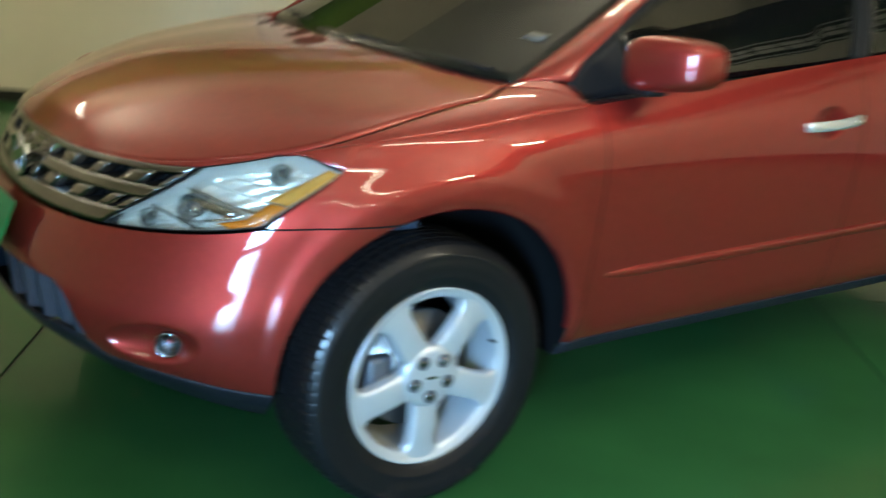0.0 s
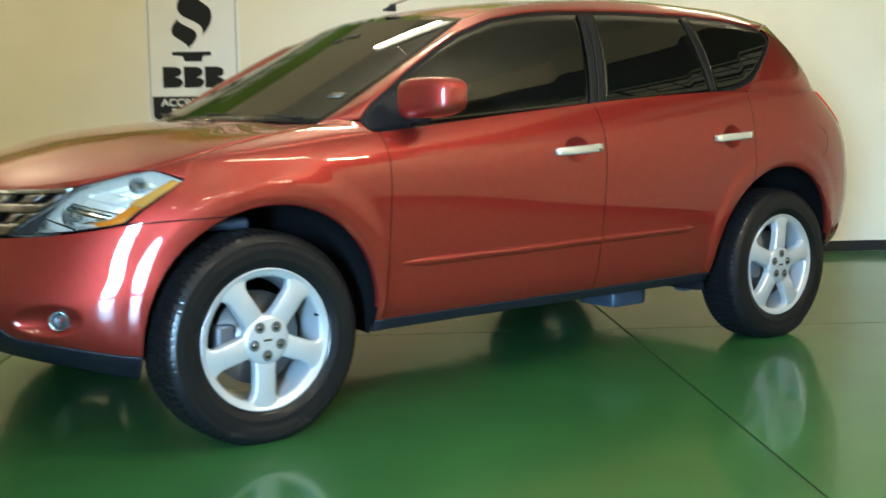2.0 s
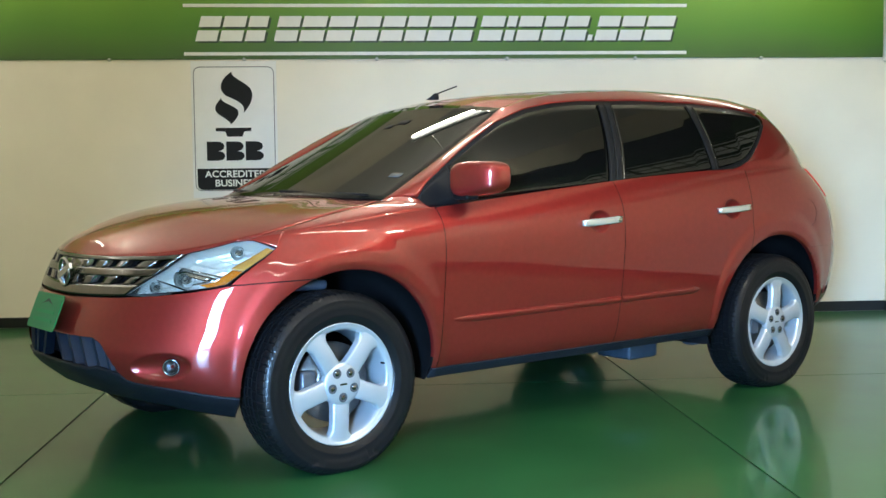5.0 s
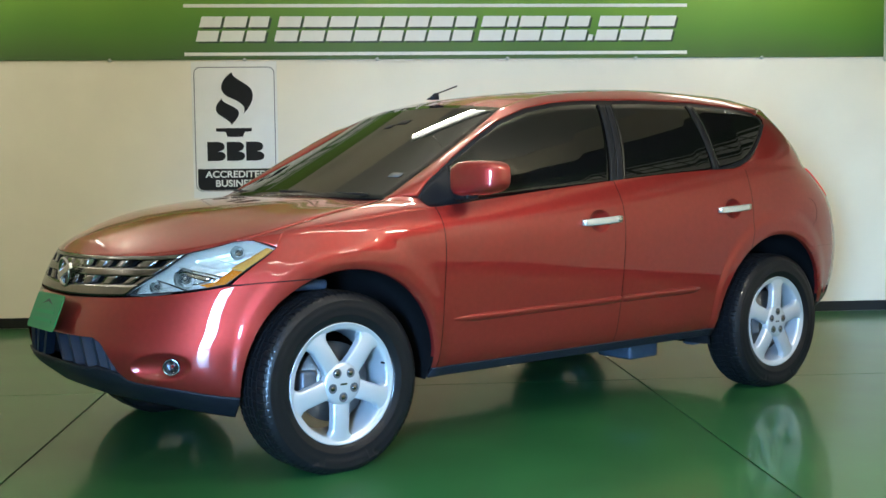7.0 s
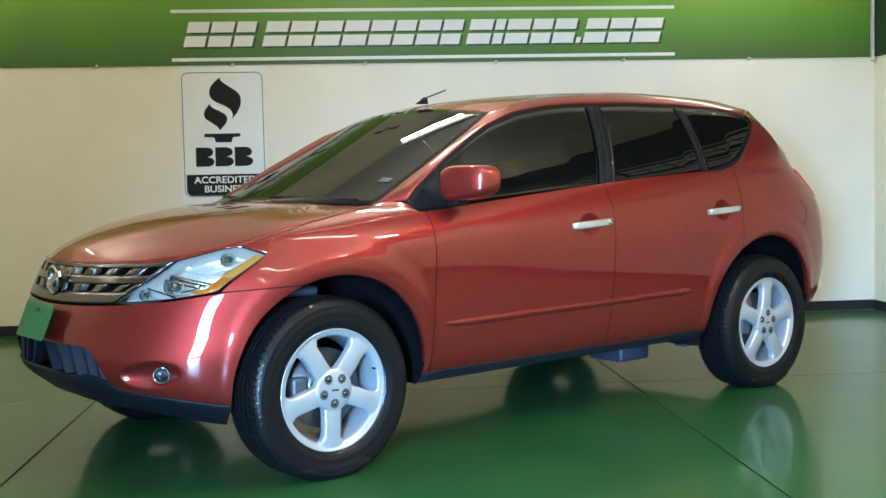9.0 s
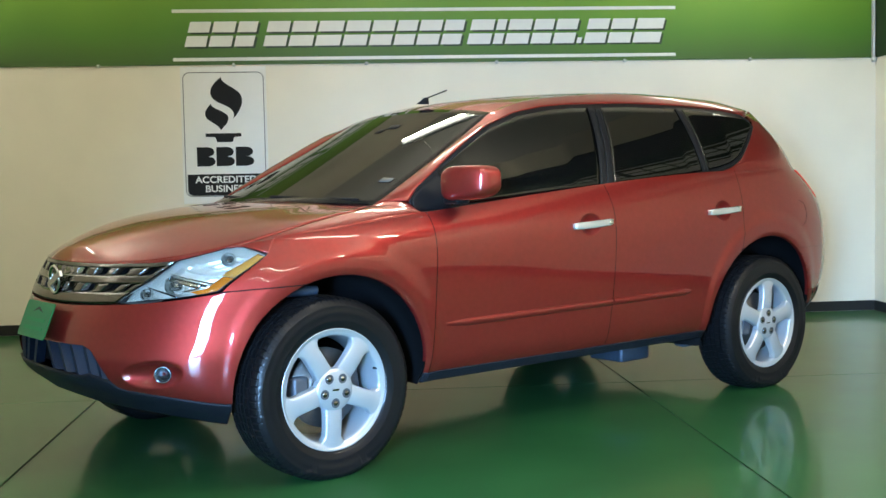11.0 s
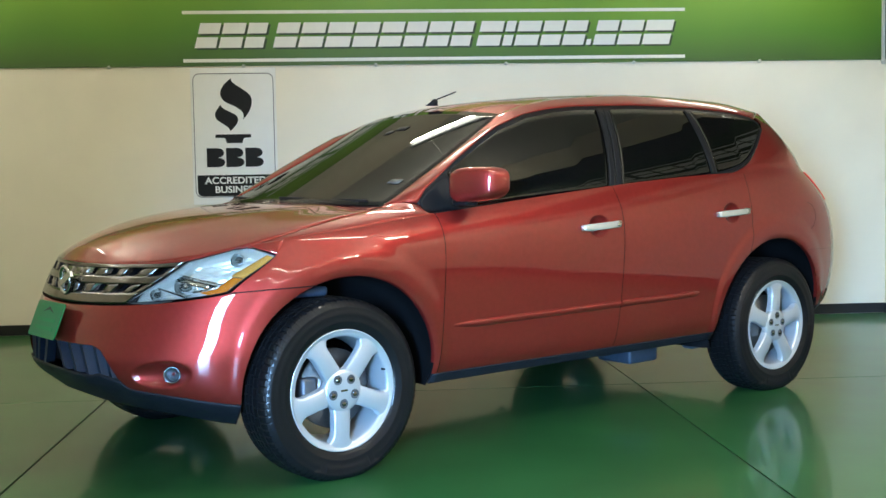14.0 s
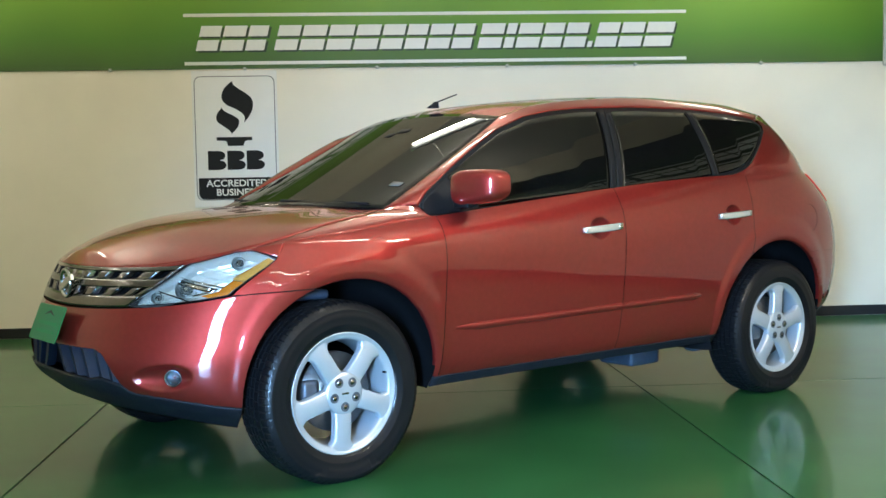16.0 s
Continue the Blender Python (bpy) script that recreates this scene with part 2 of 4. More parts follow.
# ---- the room ----
tagged(boxed("ceiling", (W_LEFT - 0.2, W_RIGHT + 0.2, W_FRONT - 0.2, W_BACK + 0.2, CEIL, CEIL + 0.15), M_CEIL), "light grey painted flat showroom ceiling", "ceiling", kind="structure")
tagged(boxed("wall_north", (W_LEFT - 0.2, W_RIGHT + 0.2, W_BACK, W_BACK + 0.2, 0, CEIL), M_WALL), "cream white painted showroom wall", "wall", kind="structure")
tagged(boxed("wall_east", (W_RIGHT, W_RIGHT + 0.2, W_FRONT, W_BACK, 0, CEIL), M_WALL), "cream white painted showroom side wall", "wall", kind="structure")
tagged(boxed("wall_west", (W_LEFT - 0.2, W_LEFT, W_FRONT, W_BACK, 0, CEIL), M_WALL), "cream white painted showroom side wall", "wall", kind="structure")
# front wall with the shop window opening
OX0, OX1, OZ0, OZ1 = -1.72, -0.78, 0.06, 2.3
bm = bmesh.new()
box(bm, W_LEFT - 0.2, OX0, W_FRONT - 0.2, W_FRONT, 0, CEIL)
box(bm, OX1, W_RIGHT + 0.2, W_FRONT - 0.2, W_FRONT, 0, CEIL)
box(bm, OX0, OX1, W_FRONT - 0.2, W_FRONT, 0, OZ0)
box(bm, OX0, OX1, W_FRONT - 0.2, W_FRONT, OZ1, CEIL)
tagged(part("wall_south", bm, M_WALL), "white painted wall with a wide shop window", "wall", kind="structure")
win = thing("window_1", "wide shop window with a dark metal frame", "window", kind="structure")
for xx in (OX0, -1.105, OX1):
    boxed("mullion", (xx - 0.03, xx + 0.03, W_FRONT - 0.14, W_FRONT - 0.06, OZ0, OZ1), M_BASE, win)
for zz in (OZ0, OZ1):
    boxed("rail", (OX0, OX1, W_FRONT - 0.145, W_FRONT - 0.055, zz - 0.03, zz + 0.03), M_BASE, win)
# baseboards
tagged(boxed("baseboard_north", (W_LEFT, W_RIGHT, W_BACK - 0.014, W_BACK - 0.001, 0.003, 0.085), M_BASE, bevel=0.003), "black rubber baseboard along the white wall", "baseboard", kind="structure")
tagged(boxed("baseboard_east", (W_RIGHT - 0.014, W_RIGHT - 0.001, W_FRONT, W_BACK - 0.016, 0.003, 0.085), M_BASE, bevel=0.003), "black rubber baseboard along the side wall", "baseboard", kind="structure")
tagged(boxed("baseboard_west", (W_LEFT + 0.001, W_LEFT + 0.014, W_FRONT, W_BACK - 0.016, 0.003, 0.085), M_BASE, bevel=0.003), "black rubber baseboard along the side wall", "baseboard", kind="structure")
# dark band of wall above the banners
BAN0, BAN1 = 2.105, 2.86
tagged(boxed("trim_east", (W_RIGHT - 0.012, W_RIGHT - 0.001, W_FRONT, W_BACK - 0.02, BAN1, BAND_TOP), M_UPPER), "dark painted band of wall above the banner", "wall trim", kind="structure")


def banner(x0, x1, m, label, text_from, text_to, top, sheet):
    """A long printed banner with two white stripes and a row of slanted white blocks between them."""
    b = thing("wall_banner", label, "banner", m, "banners round the showroom")
    bm = bmesh.new()
    box(bm, x0, x1, -0.012, -0.002, 0, top - BAN0)
    part("sheet", bm, sheet, b)
    for z0 in (0.030, 0.408):
        boxed("stripe", (text_from - 0.085, text_to + 0.12, -0.0165, -0.0125, z0, z0 + 0.026), M_STRIPE, b, "white stripe")
    # three groups of blocks: 3, 8 and 9, a narrow one and a dot among the last
    h, lean, z, long = 0.195, 0.05, 0.142, text_to - text_from
    for g0, g1, widths in ((0.0, 0.145, (1, 1.06, 0.92)), (0.160, 0.574, (1, 1.06, 1.1, 1.06, 1, 0.92, 1, 0.9)), (0.583, 1.0, (1.06, 0.5, 1.06, 0.92, 1, 0.3, 1, 1.05, 1.25))):
        unit = (g1 - g0) * long / sum(widths)
        x = text_from + g0 * long
        for w in widths:
            a, c = x + 0.006, x + w * unit - 0.016
            hh = 0.045 if w == 0.3 else h
            for z0, z1 in ((0, hh),) if w == 0.3 else ((0, hh * 0.43), (hh * 0.57, hh)):
                k0, k1 = lean * z0 / h, lean * z1 / h
                shape = [(a + k0, z + z0), (c + k0, z + z0), (c + k1, z + z1), (a + k1, z + z1)]
                prism("letter_shadow", [(px + 0.017, pz - 0.014) for px, pz in shape], 0.003, M_SHADOWINK, b, "dark drop shadow", Matrix.Translation((0, -0.0125, 0)))
                prism("letter_block", shape, 0.004, M_STRIPE, b, "slanted white bar", Matrix.Translation((0, -0.0165, 0)))
            x += w * unit
    k = math.ceil((x0 - 0.261) / 1.048)
    while 0.261 + 1.048 * k < x1 - 0.05:
        V, F = lathe([(0.0, -0.026), (0.010, -0.024), (0.014, -0.018), (0.014, -0.001)], 12)
        raw("grommet", V, F, M_METAL, b, "white screw cap", m=Matrix.Translation((0.261 + 1.048 * k, 0, -0.002)))
        k += 1
    return b


banner(W_LEFT + 0.02, W_RIGHT - 0.045, Matrix.Translation((0, W_BACK, BAN0)), "long green printed banner with white slanted bars", -1.17, 2.66, 3.0, M_BANNER)
banner(-7.6, 4.6, Matrix.Translation((W_RIGHT, 0.2, BAN0)) @ pose(0, 0, 0, 0, 0, -90), "green printed banner with white bars on the side wall, shade put in its colour", -2.6, 1.2, BAN1, M_SIDEBANNER)
pipe = thing("corner_pipe", "thin white metal pipe in the wall corner", "pipe", Matrix.Translation((W_RIGHT - 0.03, W_BACK - 0.03, BAN0 - 0.02)))
tube("pipe", [(0, 0, 0), (0, 0, 3.3 - BAN0)], 0.012, M_METAL, pipe)
V, F = lathe([(0.0, -0.02), (0.02, -0.015), (0.022, 0.0), (0.02, 0.018), (0.013, 0.022)], 14, axis="z")
raw("end_fitting", V, F, M_METAL, pipe)

# ---- accreditation panel on the wall ----
panel = thing("wall_sign", "white rectangular panel with a black flame emblem and lettering", "sign", Matrix.Translation((-0.873, W_BACK, 1.552)))


def rounded(w, h, r, n=6):
    out = []
    for cx, cz, a0 in ((w / 2 - r, h / 2 - r, 0), (-w / 2 + r, h / 2 - r, 90), (-w / 2 + r, -h / 2 + r, 180), (w / 2 - r, -h / 2 + r, 270)):
        out += [(cx + r * math.cos(radians(a0 + 90 * k / n)), cz + r * math.sin(radians(a0 + 90 * k / n))) for k in range(n + 1)]
    return out


boxed("board", (-0.335, 0.335, -0.014, -0.002, -0.54, 0.54), M_PANEL, panel, bevel=0.002)
ring = [(x, z + 0.006) for x, z in rounded(0.628, 0.975, 0.05)]
tube("border", [(x, -0.0145, z) for x, z in ring], 0.0035, M_PANELGREY, panel, "thin grey border line", closed=True)


def bez(pts, n=10):
    """Smooth outline through control points, four at a time."""
    out = []
    for i in range(0, len(pts) - 1, 3):
        p = [Vector(q) for q in pts[i : i + 4]]
        for k in range(n):
            t = k / n
            out.append(tuple((1 - t) ** 3 * p[0] + 3 * t * (1 - t) ** 2 * p[1] + 3 * t * t * (1 - t) * p[2] + t**3 * p[3]))
    return out


ON = Matrix.Translation((0, -0.0145, 0))
flame = bez([(-0.015, 0.457), (-0.03, 0.41), (0.10, 0.375), (0.135, 0.315), (0.165, 0.24), (0.11, 0.17), (0.07, 0.128), (0.10, 0.20), (0.02, 0.23), (-0.05, 0.26), (-0.13, 0.30), (-0.12, 0.39), (-0.015, 0.457)])
prism("flame", flame, 0.002, M_PANELINK, panel, "black flame shape", ON)
curl = bez([(-0.10, 0.250), (-0.11, 0.215), (-0.01, 0.195), (0.025, 0.157), (0.05, 0.11), (0.0, 0.07), (-0.03, 0.038), (-0.03, 0.07), (-0.10, 0.10), (-0.135, 0.13), (-0.17, 0.18), (-0.13, 0.215), (-0.10, 0.250)])
prism("flame", curl, 0.002, M_PANELINK, panel, "small black flame shape", ON)
prism("torch", [(-0.150, 0.014), (-0.150, -0.012), (-0.075, -0.016), (-0.060, -0.056), (0.06, -0.056), (0.075, -0.016), (0.130, -0.012), (0.130, 0.014)], 0.002, M_PANELINK, panel, "black torch bowl shape", ON)
for k in range(3):
    x0 = -0.222 + 0.152 * k
    blk = [(x0, -0.094)] + [(x0 + 0.085 + 0.052 * math.cos(radians(a)), -0.132 + 0.038 * math.sin(radians(a))) for a in range(90, -91, -30)]
    blk += [(x0 + 0.09 + 0.054 * math.cos(radians(a)), -0.2075 + 0.0375 * math.sin(radians(a))) for a in range(90, -91, -30)] + [(x0, -0.245)]
    prism("emblem_block", blk, 0.002, M_PANELINK, panel, "black rounded block", ON)
foot = [(-0.300, -0.308), (0.300, -0.308)] + [(0.255 + 0.045 * math.cos(radians(a)), -0.431 + 0.045 * math.sin(radians(a))) for a in range(0, -91, -18)] + [(-0.255 + 0.045 * math.cos(radians(a)), -0.431 + 0.045 * math.sin(radians(a))) for a in range(-90, -181, -18)]
prism("caption_field", foot, 0.002, M_PANELINK, panel, "black caption field", ON)
for words, z in (("ACCREDITED", -0.376), ("BUSINESS", -0.448)):
    text_mesh("caption", words, 0.074, 0.001, M_STRIPE, panel, Matrix.Translation((0.002, -0.018, z)) @ pose(0, 0, 0, 90), "white lettering", 1.08)

# ---- ceiling tubes ----


def tube_fixture(x, y, turn):
    f = thing("ceiling_light", "unseen white fluorescent strip light hung below the ceiling", "ceiling light", pose(x, y, LAMP_Z, 0, 0, turn), "strip lights on the ceiling")
    boxed("housing", (-0.63, 0.63, -0.035, 0.035, -0.07, -0.002), M_METAL, f, bevel=0.006)
    for dx in (-0.45, 0.45):
        tube("hanger", [(dx, 0, -0.01), (dx, 0, CEIL - LAMP_Z - 0.002)], 0.002, M_METAL, f)
    V, F = lathe([(0.0, -0.61), (0.016, -0.61), (0.016, 0.61), (0.0, 0.61)], 12)
    raw("lamp_tube", V, F, M_TUBE, f, "glowing fluorescent tube", m=pose(0, 0, -0.095, 0, 0, 90))
    return f


for tx, ty, ta in TUBES:
    tube_fixture(tx, ty, ta)

# ---- the car: body surface ----
# Car axes: x backwards from the front axle, y across, z up.
CAR_YAW = 33.78
car = thing("suv", "copper red metallic five-door suv with tinted glass", "car", pose(-0.885 * math.sin(radians(CAR_YAW)), 0.885 * math.cos(radians(CAR_YAW)), 0, 0, 0, CAR_YAW))
XF, XR, HUB = 0.35, 2.75, 0.355
ARCH = ((0.030, 0.385, 0.428), (2.785, 0.36, 0.477))
S_KEYS = (0, 0.3, 0.5, 0.6, 0.7, 0.8, 0.9, 1, 2, 2.3, 2.6, 3)
# seven rails round the body, from the lower edge to the waist: nose, half width, tail, roundness of the nose, heights
RAILS = (
    (-0.72, 0.845, 3.66, 2.5, (0.325, 0.302, 0.262, 0.238, 0.228, 0.232, 0.262, 0.32, 0.325, 0.34, 0.36, 0.38)),
    (-0.828, 0.894, 3.80, 2.62, (0.42, 0.40, 0.365, 0.338, 0.328, 0.338, 0.375, 0.412, 0.412, 0.43, 0.45, 0.46)),
    (-0.850, 0.921, 3.86, 2.66, (0.50, 0.50, 0.495, 0.50, 0.515, 0.53, 0.55, 0.57, 0.58, 0.58, 0.58, 0.58)),
    (-0.838, 0.939, 3.86, 2.5, (0.60, 0.605, 0.62, 0.64, 0.66, 0.685, 0.71, 0.74, 0.76, 0.75, 0.72, 0.70)),
    (-0.788, 0.946, 3.81, 2.5, (0.705, 0.725, 0.75, 0.775, 0.805, 0.835, 0.86, 0.88, 0.93, 0.92, 0.88, 0.85)),
    (-0.752, 0.930, 3.73, 2.45, (0.80, 0.81, 0.838, 0.86, 0.885, 0.91, 0.938, 0.97, 1.06, 1.05, 1.02, 0.98)),
    (-0.718, 0.885, 3.55, 2.4, (0.875, 0.88, 0.912, 0.94, 0.966, 0.982, 0.998, 1.03, 1.195, 1.19, 1.16, 1.12)),
)


def catmull(keys, vals, t):
    """Smooth values between keys."""
    keys, vals, t = np.asarray(keys, float), np.asarray(vals, float), np.asarray(t, float)
    d = np.diff(vals) / np.diff(keys)
    m = np.r_[d[0], np.where(d[:-1] * d[1:] > 0, 2 * d[:-1] * d[1:] / np.where(d[:-1] + d[1:] == 0, 1, d[:-1] + d[1:]), 0), d[-1]]
    i = np.clip(np.searchsorted(keys, t, "right") - 1, 0, len(keys) - 2)
    h = keys[i + 1] - keys[i]
    u = np.clip((t - keys[i]) / h, 0, 1)
    return (2 * u**3 - 3 * u**2 + 1) * vals[i] + (u**3 - 2 * u**2 + u) * h * m[i] + (3 * u**2 - 2 * u**3) * vals[i + 1] + (u**3 - u**2) * h * m[i + 1]


SOFT = [(0.045 * d, w / 16) for d, w in ((-2, 1), (-1, 4), (0, 6), (1, 4), (2, 1))]


def rail(k, s):
    xn, w, xt, n, zs = RAILS[k]
    s = np.asarray(s, float)
    th = np.clip(s, 0, 1) * math.pi / 2
    ph = np.clip(s - 2, 0, 1) * math.pi / 2
    x = np.where(s <= 1, XF - (XF - xn) * np.cos(th) ** (2 / n), np.where(s <= 2, XF + (s - 1) * (XR - XF), XR + (xt - XR) * np.sin(ph) ** 0.74))
    y = np.where(s <= 1, w * np.sin(th) ** (2 / n), np.where(s <= 2, w, w * np.maximum(np.cos(ph), 0) ** 0.70))
    z = sum(w * catmull(S_KEYS, zs, np.minimum(3, np.abs(s + d))) for d, w in SOFT)
    return np.stack([x, y, z], -1)


def flare(x, z):
    """Raised band round the wheel openings: a soft outer crease and a rolled lip, widest over the wheel."""
    out = 0
    for cx, cz, r in ARCH:
        dx, dz = x - cx, z - cz
        rho = np.hypot(dx, dz)
        fore = np.clip(-dx / np.maximum(rho, 1e-6), 0, 1)
        wide = 0.004 + 0.062 * np.clip(dz / np.maximum(rho, 1e-6), 0, 1)
        u = np.clip((rho - r - wide) / (0.085 - 0.045 * fore), 0, 1)
        roll = np.clip(1 - (rho - r) / 0.03, 0, 1)
        out = out + np.where(rho > r - 0.08, (0.009 + 0.003 * fore) * (1 - u * u * (3 - 2 * u)) - 0.008 * (1 - fore) * roll**2, 0)
    return out


DENTS = []  # x, z, half length, half height, depth: hollows in the side


def front_part(s):
    """1 over the front wings, 0 from the doors on."""
    a, b = np.clip((1.05 - s) / 0.3, 0, 1), np.clip((s - 0.45) / 0.2, 0, 1)
    return a * a * (3 - 2 * a) * b * b * (3 - 2 * b)


def body(s, v):
    """Point of the body side: s round the car (0 nose, 1 to 2 the flank, 3 tail), v up the seven rails."""
    s, v = np.broadcast_arrays(np.asarray(s, float), np.asarray(v, float))
    P = np.stack([rail(k, s) for k in range(7)], 0)
    i = np.clip(np.floor(v).astype(int), 0, 5)
    u = (v - i)[..., None]

    def at(k):
        k = np.clip(k, 0, 6)
        return np.take_along_axis(P, k[None, ..., None].repeat(3, -1), 0)[0]

    p1, p2 = at(i), at(i + 1)
    p0 = np.where((i == 0)[..., None], 2 * p1 - p2, at(i - 1))
    over = p2 + (p2 - p1) * np.array((0.4, 0.9, 0.15))
    over[..., 1] = p2[..., 1] - (p1[..., 1] - p2[..., 1]) - 0.03 * front_part(s)
    p3 = np.where((i == 5)[..., None], over, at(i + 2))
    q = 0.5 * (2 * p1 + (p2 - p0) * u + (2 * p0 - 5 * p1 + 4 * p2 - p3) * u**2 + (3 * p1 - p0 - 3 * p2 + p3) * u**3)
    x, z = q[..., 0], q[..., 2]
    front = np.clip((s - 0.55) / 0.2, 0, 1)
    fade = np.clip((5.9 - v) / 1.9, 0, 1)
    q[..., 1] += flare(x, z) * front * np.clip((2.75 - s) / 0.3, 0, 1) * fade * fade * (3 - 2 * fade)
    for cx, cz, a, b, dep in DENTS:
        d2 = ((x - cx) / a) ** 2 + ((z - cz) / b) ** 2
        k = dep * np.clip(1 - d2, 0, 1) ** 0.8
        q[..., 1] -= k * (1 if cx > 0 else 0.75)
        q[..., 0] += 0 if cx > 0 else k * 0.65
    return q


S_FINE = np.linspace(0, 3, 601)


@functools.lru_cache(maxsize=None)
def level_line(v):
    """The body's line at level v, and its x made monotone."""
    B = body(S_FINE, np.full(601, v))
    return B, np.maximum.accumulate(B[:, 0])


def s_of(x, v):
    """The s at which the body reaches x at level v."""
    return float(np.interp(x, level_line(round(float(v), 4))[1], S_FINE))


def quads(nu, nv):
    return [(i * nv + j, i * nv + j + 1, (i + 1) * nv + j + 1, (i + 1) * nv + j) for i in range(nu - 1) for j in range(nv - 1)]


def side_y(x, z):
    """Half width of the body at x and height z."""
    if not FLANK:
        for v in np.linspace(0, 6, 31):
            B = body(S_FINE, np.full(601, v))
            FLANK.append((np.maximum.accumulate(B[:, 0]) + np.arange(601) * 1e-7, B[:, 1], B[:, 2]))
    zs = [np.interp(x, X, Z) for X, Y, Z in FLANK]
    ys = [np.interp(x, X, Y) for X, Y, Z in FLANK]
    return float(np.interp(z, zs, ys))


FLANK = []


def cut_arches(V, F):
    """Opens the wheel arches: drops what lies inside them and draws the edge onto the circle."""
    V = np.array(V, float)
    F = [tuple(f) for f in F]
    for cx, cz, r in ARCH:
        C = np.array([V[list(f)].mean(0) for f in F]) if F else np.zeros((0, 3))
        gone = np.hypot(C[:, 0] - cx, C[:, 2] - cz) < r
        lost = {v for f, g in zip(F, gone) if g for v in f}
        F = [f for f, g in zip(F, gone) if not g]
        kept = {v for f in F for v in f}
        near = {v for v in kept if math.hypot(V[v, 0] - cx, V[v, 2] - cz) < r}
        for v in (lost & kept) | near:
            dx, dz = V[v, 0] - cx, V[v, 2] - cz
            k = r / max(1e-6, math.hypot(dx, dz))
            x, z = cx + dx * k, cz + dz * k
            V[v] = (x, V[v, 1] + math.copysign(side_y(x, z) - side_y(V[v, 0], V[v, 2]), V[v, 1]), z)
    used = sorted({v for f in F for v in f})
    new_id = {v: n for n, v in enumerate(used)}
    return V[used], [tuple(new_id[v] for v in f) for f in F]


def outward(V, F, centre=(1.4, 0, 0.75)):
    """Turns the faces so that they look away from the middle of the car."""
    V = np.asarray(V)
    tot = 0
    for f in F:
        a, b, c = V[f[0]], V[f[1]], V[f[2]]
        tot += np.dot(np.cross(b - a, c - a), (a + b + c) / 3 - np.asarray(centre))
    return F if tot > 0 else [tuple(reversed(f)) for f in F]


def skin(name, P, side, material, parent=None, label="", solid=0.004, arches=False, lift=0.0, whole=False, inside=False):
    """A panel from a grid of points of the near half. side -1: the driver's side, 1: the other; whole: both halves, joined in the middle."""
    P = np.array(P, float)
    if whole:
        Q = P[::-1].copy()
        Q[..., 1] *= -1
        P = np.concatenate([Q[:-1] if abs(P[0, :, 1]).max() < 1e-6 else Q, P], 0)
    else:
        P[..., 1] *= side
    nu, nv = P.shape[:2]
    V, F = P.reshape(-1, 3), quads(nu, nv)
    if lift:
        du, dv = np.gradient(P, axis=0), np.gradient(P, axis=1)
        N = np.cross(du, dv).reshape(-1, 3)
        N /= np.linalg.norm(N, axis=1)[:, None] + 1e-9
        sgn = np.sign(((V - (1.4, 0, 0.75)) * N).sum(1).sum())
        V = V + N * sgn * lift
    if arches:
        V, F = cut_arches(V, F)
    return raw(name, V, outward(V, F), material, parent or car, label, True, solid)


def patch(s0, s1, v0, v1, nu, nv):
    """A grid of the body between s0(v) and s1(v), from level v0 to v1."""
    f0 = s0 if callable(s0) else lambda v: s0
    f1 = s1 if callable(s1) else lambda v: s1
    vs = np.linspace(v0, v1, nv)
    S = np.array([np.linspace(f0(v), f1(v), nu) for v in vs]).T
    return body(S, np.broadcast_to(vs, S.shape))


def between(lo, hi, nu, nv):
    """A grid of the body between two curves given as functions a -> (s, v)."""
    a = np.linspace(0, 1, nu)
    L, H = np.array([lo(t) for t in a]), np.array([hi(t) for t in a])
    b = np.linspace(0, 1, nv)[None, :, None]
    G = L[:, None] * (1 - b) + H[:, None] * b
    return body(G[..., 0], G[..., 1])


def along(*pts):
    """A smooth-free polyline in (s, v), by its own length."""
    P = np.array(pts, float)
    d = np.r_[0, np.cumsum(np.linalg.norm(np.diff(P, axis=0) * (4, 1), axis=1))]
    return lambda t: (float(np.interp(t * d[-1], d, P[:, 0])), float(np.interp(t * d[-1], d, P[:, 1])))


def at_x(fx):
    return lambda v: s_of(fx(v), v)


H_F, H_R = (1.415, 0.955), (2.39, 0.985)
DENTS += [(H_F[0] - 0.005, H_F[1], 0.066, 0.05, 0.026), (H_R[0], H_R[1], 0.062, 0.05, 0.026)]
DENTS += [(-0.646, 0.462, 0.082, 0.050, 0.034)]
G = 0.0019  # half of a panel gap


def sv_of(x, z):
    """The (s, v) of the flank point at x and height z."""
    vs = np.linspace(0, 6, 61)
    ss = [s_of(x, v) for v in vs]
    zs = body(np.array(ss), vs)[:, 2]
    return float(np.interp(z, zs, ss)), float(np.interp(z, zs, vs))


def arch_s(v):
    """Where level v meets the front edge of the front wheel opening."""
    cx, cz, r = ARCH[0]
    B = level_line(round(float(v), 4))[0]
    k = int(np.argmax(np.hypot(B[:, 0] - cx, B[:, 2] - cz) < r))
    d0, d1 = (math.hypot(B[i, 0] - cx, B[i, 2] - cz) - r for i in (k - 1, k))
    return float(S_FINE[k - 1] + (S_FINE[k] - S_FINE[k - 1]) * d0 / (d0 - d1))



DOOR_X = 0.482  # front edge of the front doors


def door_front(v):
    return DOOR_X + 0.01 * math.sin(math.pi * min(1, max(0, (v - 0.9) / 5.1)))


def door_gap(v):
    return 1.565 + 0.012 * math.sin(math.pi * (v - 1) / 5) - 0.012 * (v - 5 if v > 5 else 0)


def door_rear(v):
    return 2.555 - 0.03 * max(0, 3.6 - v)


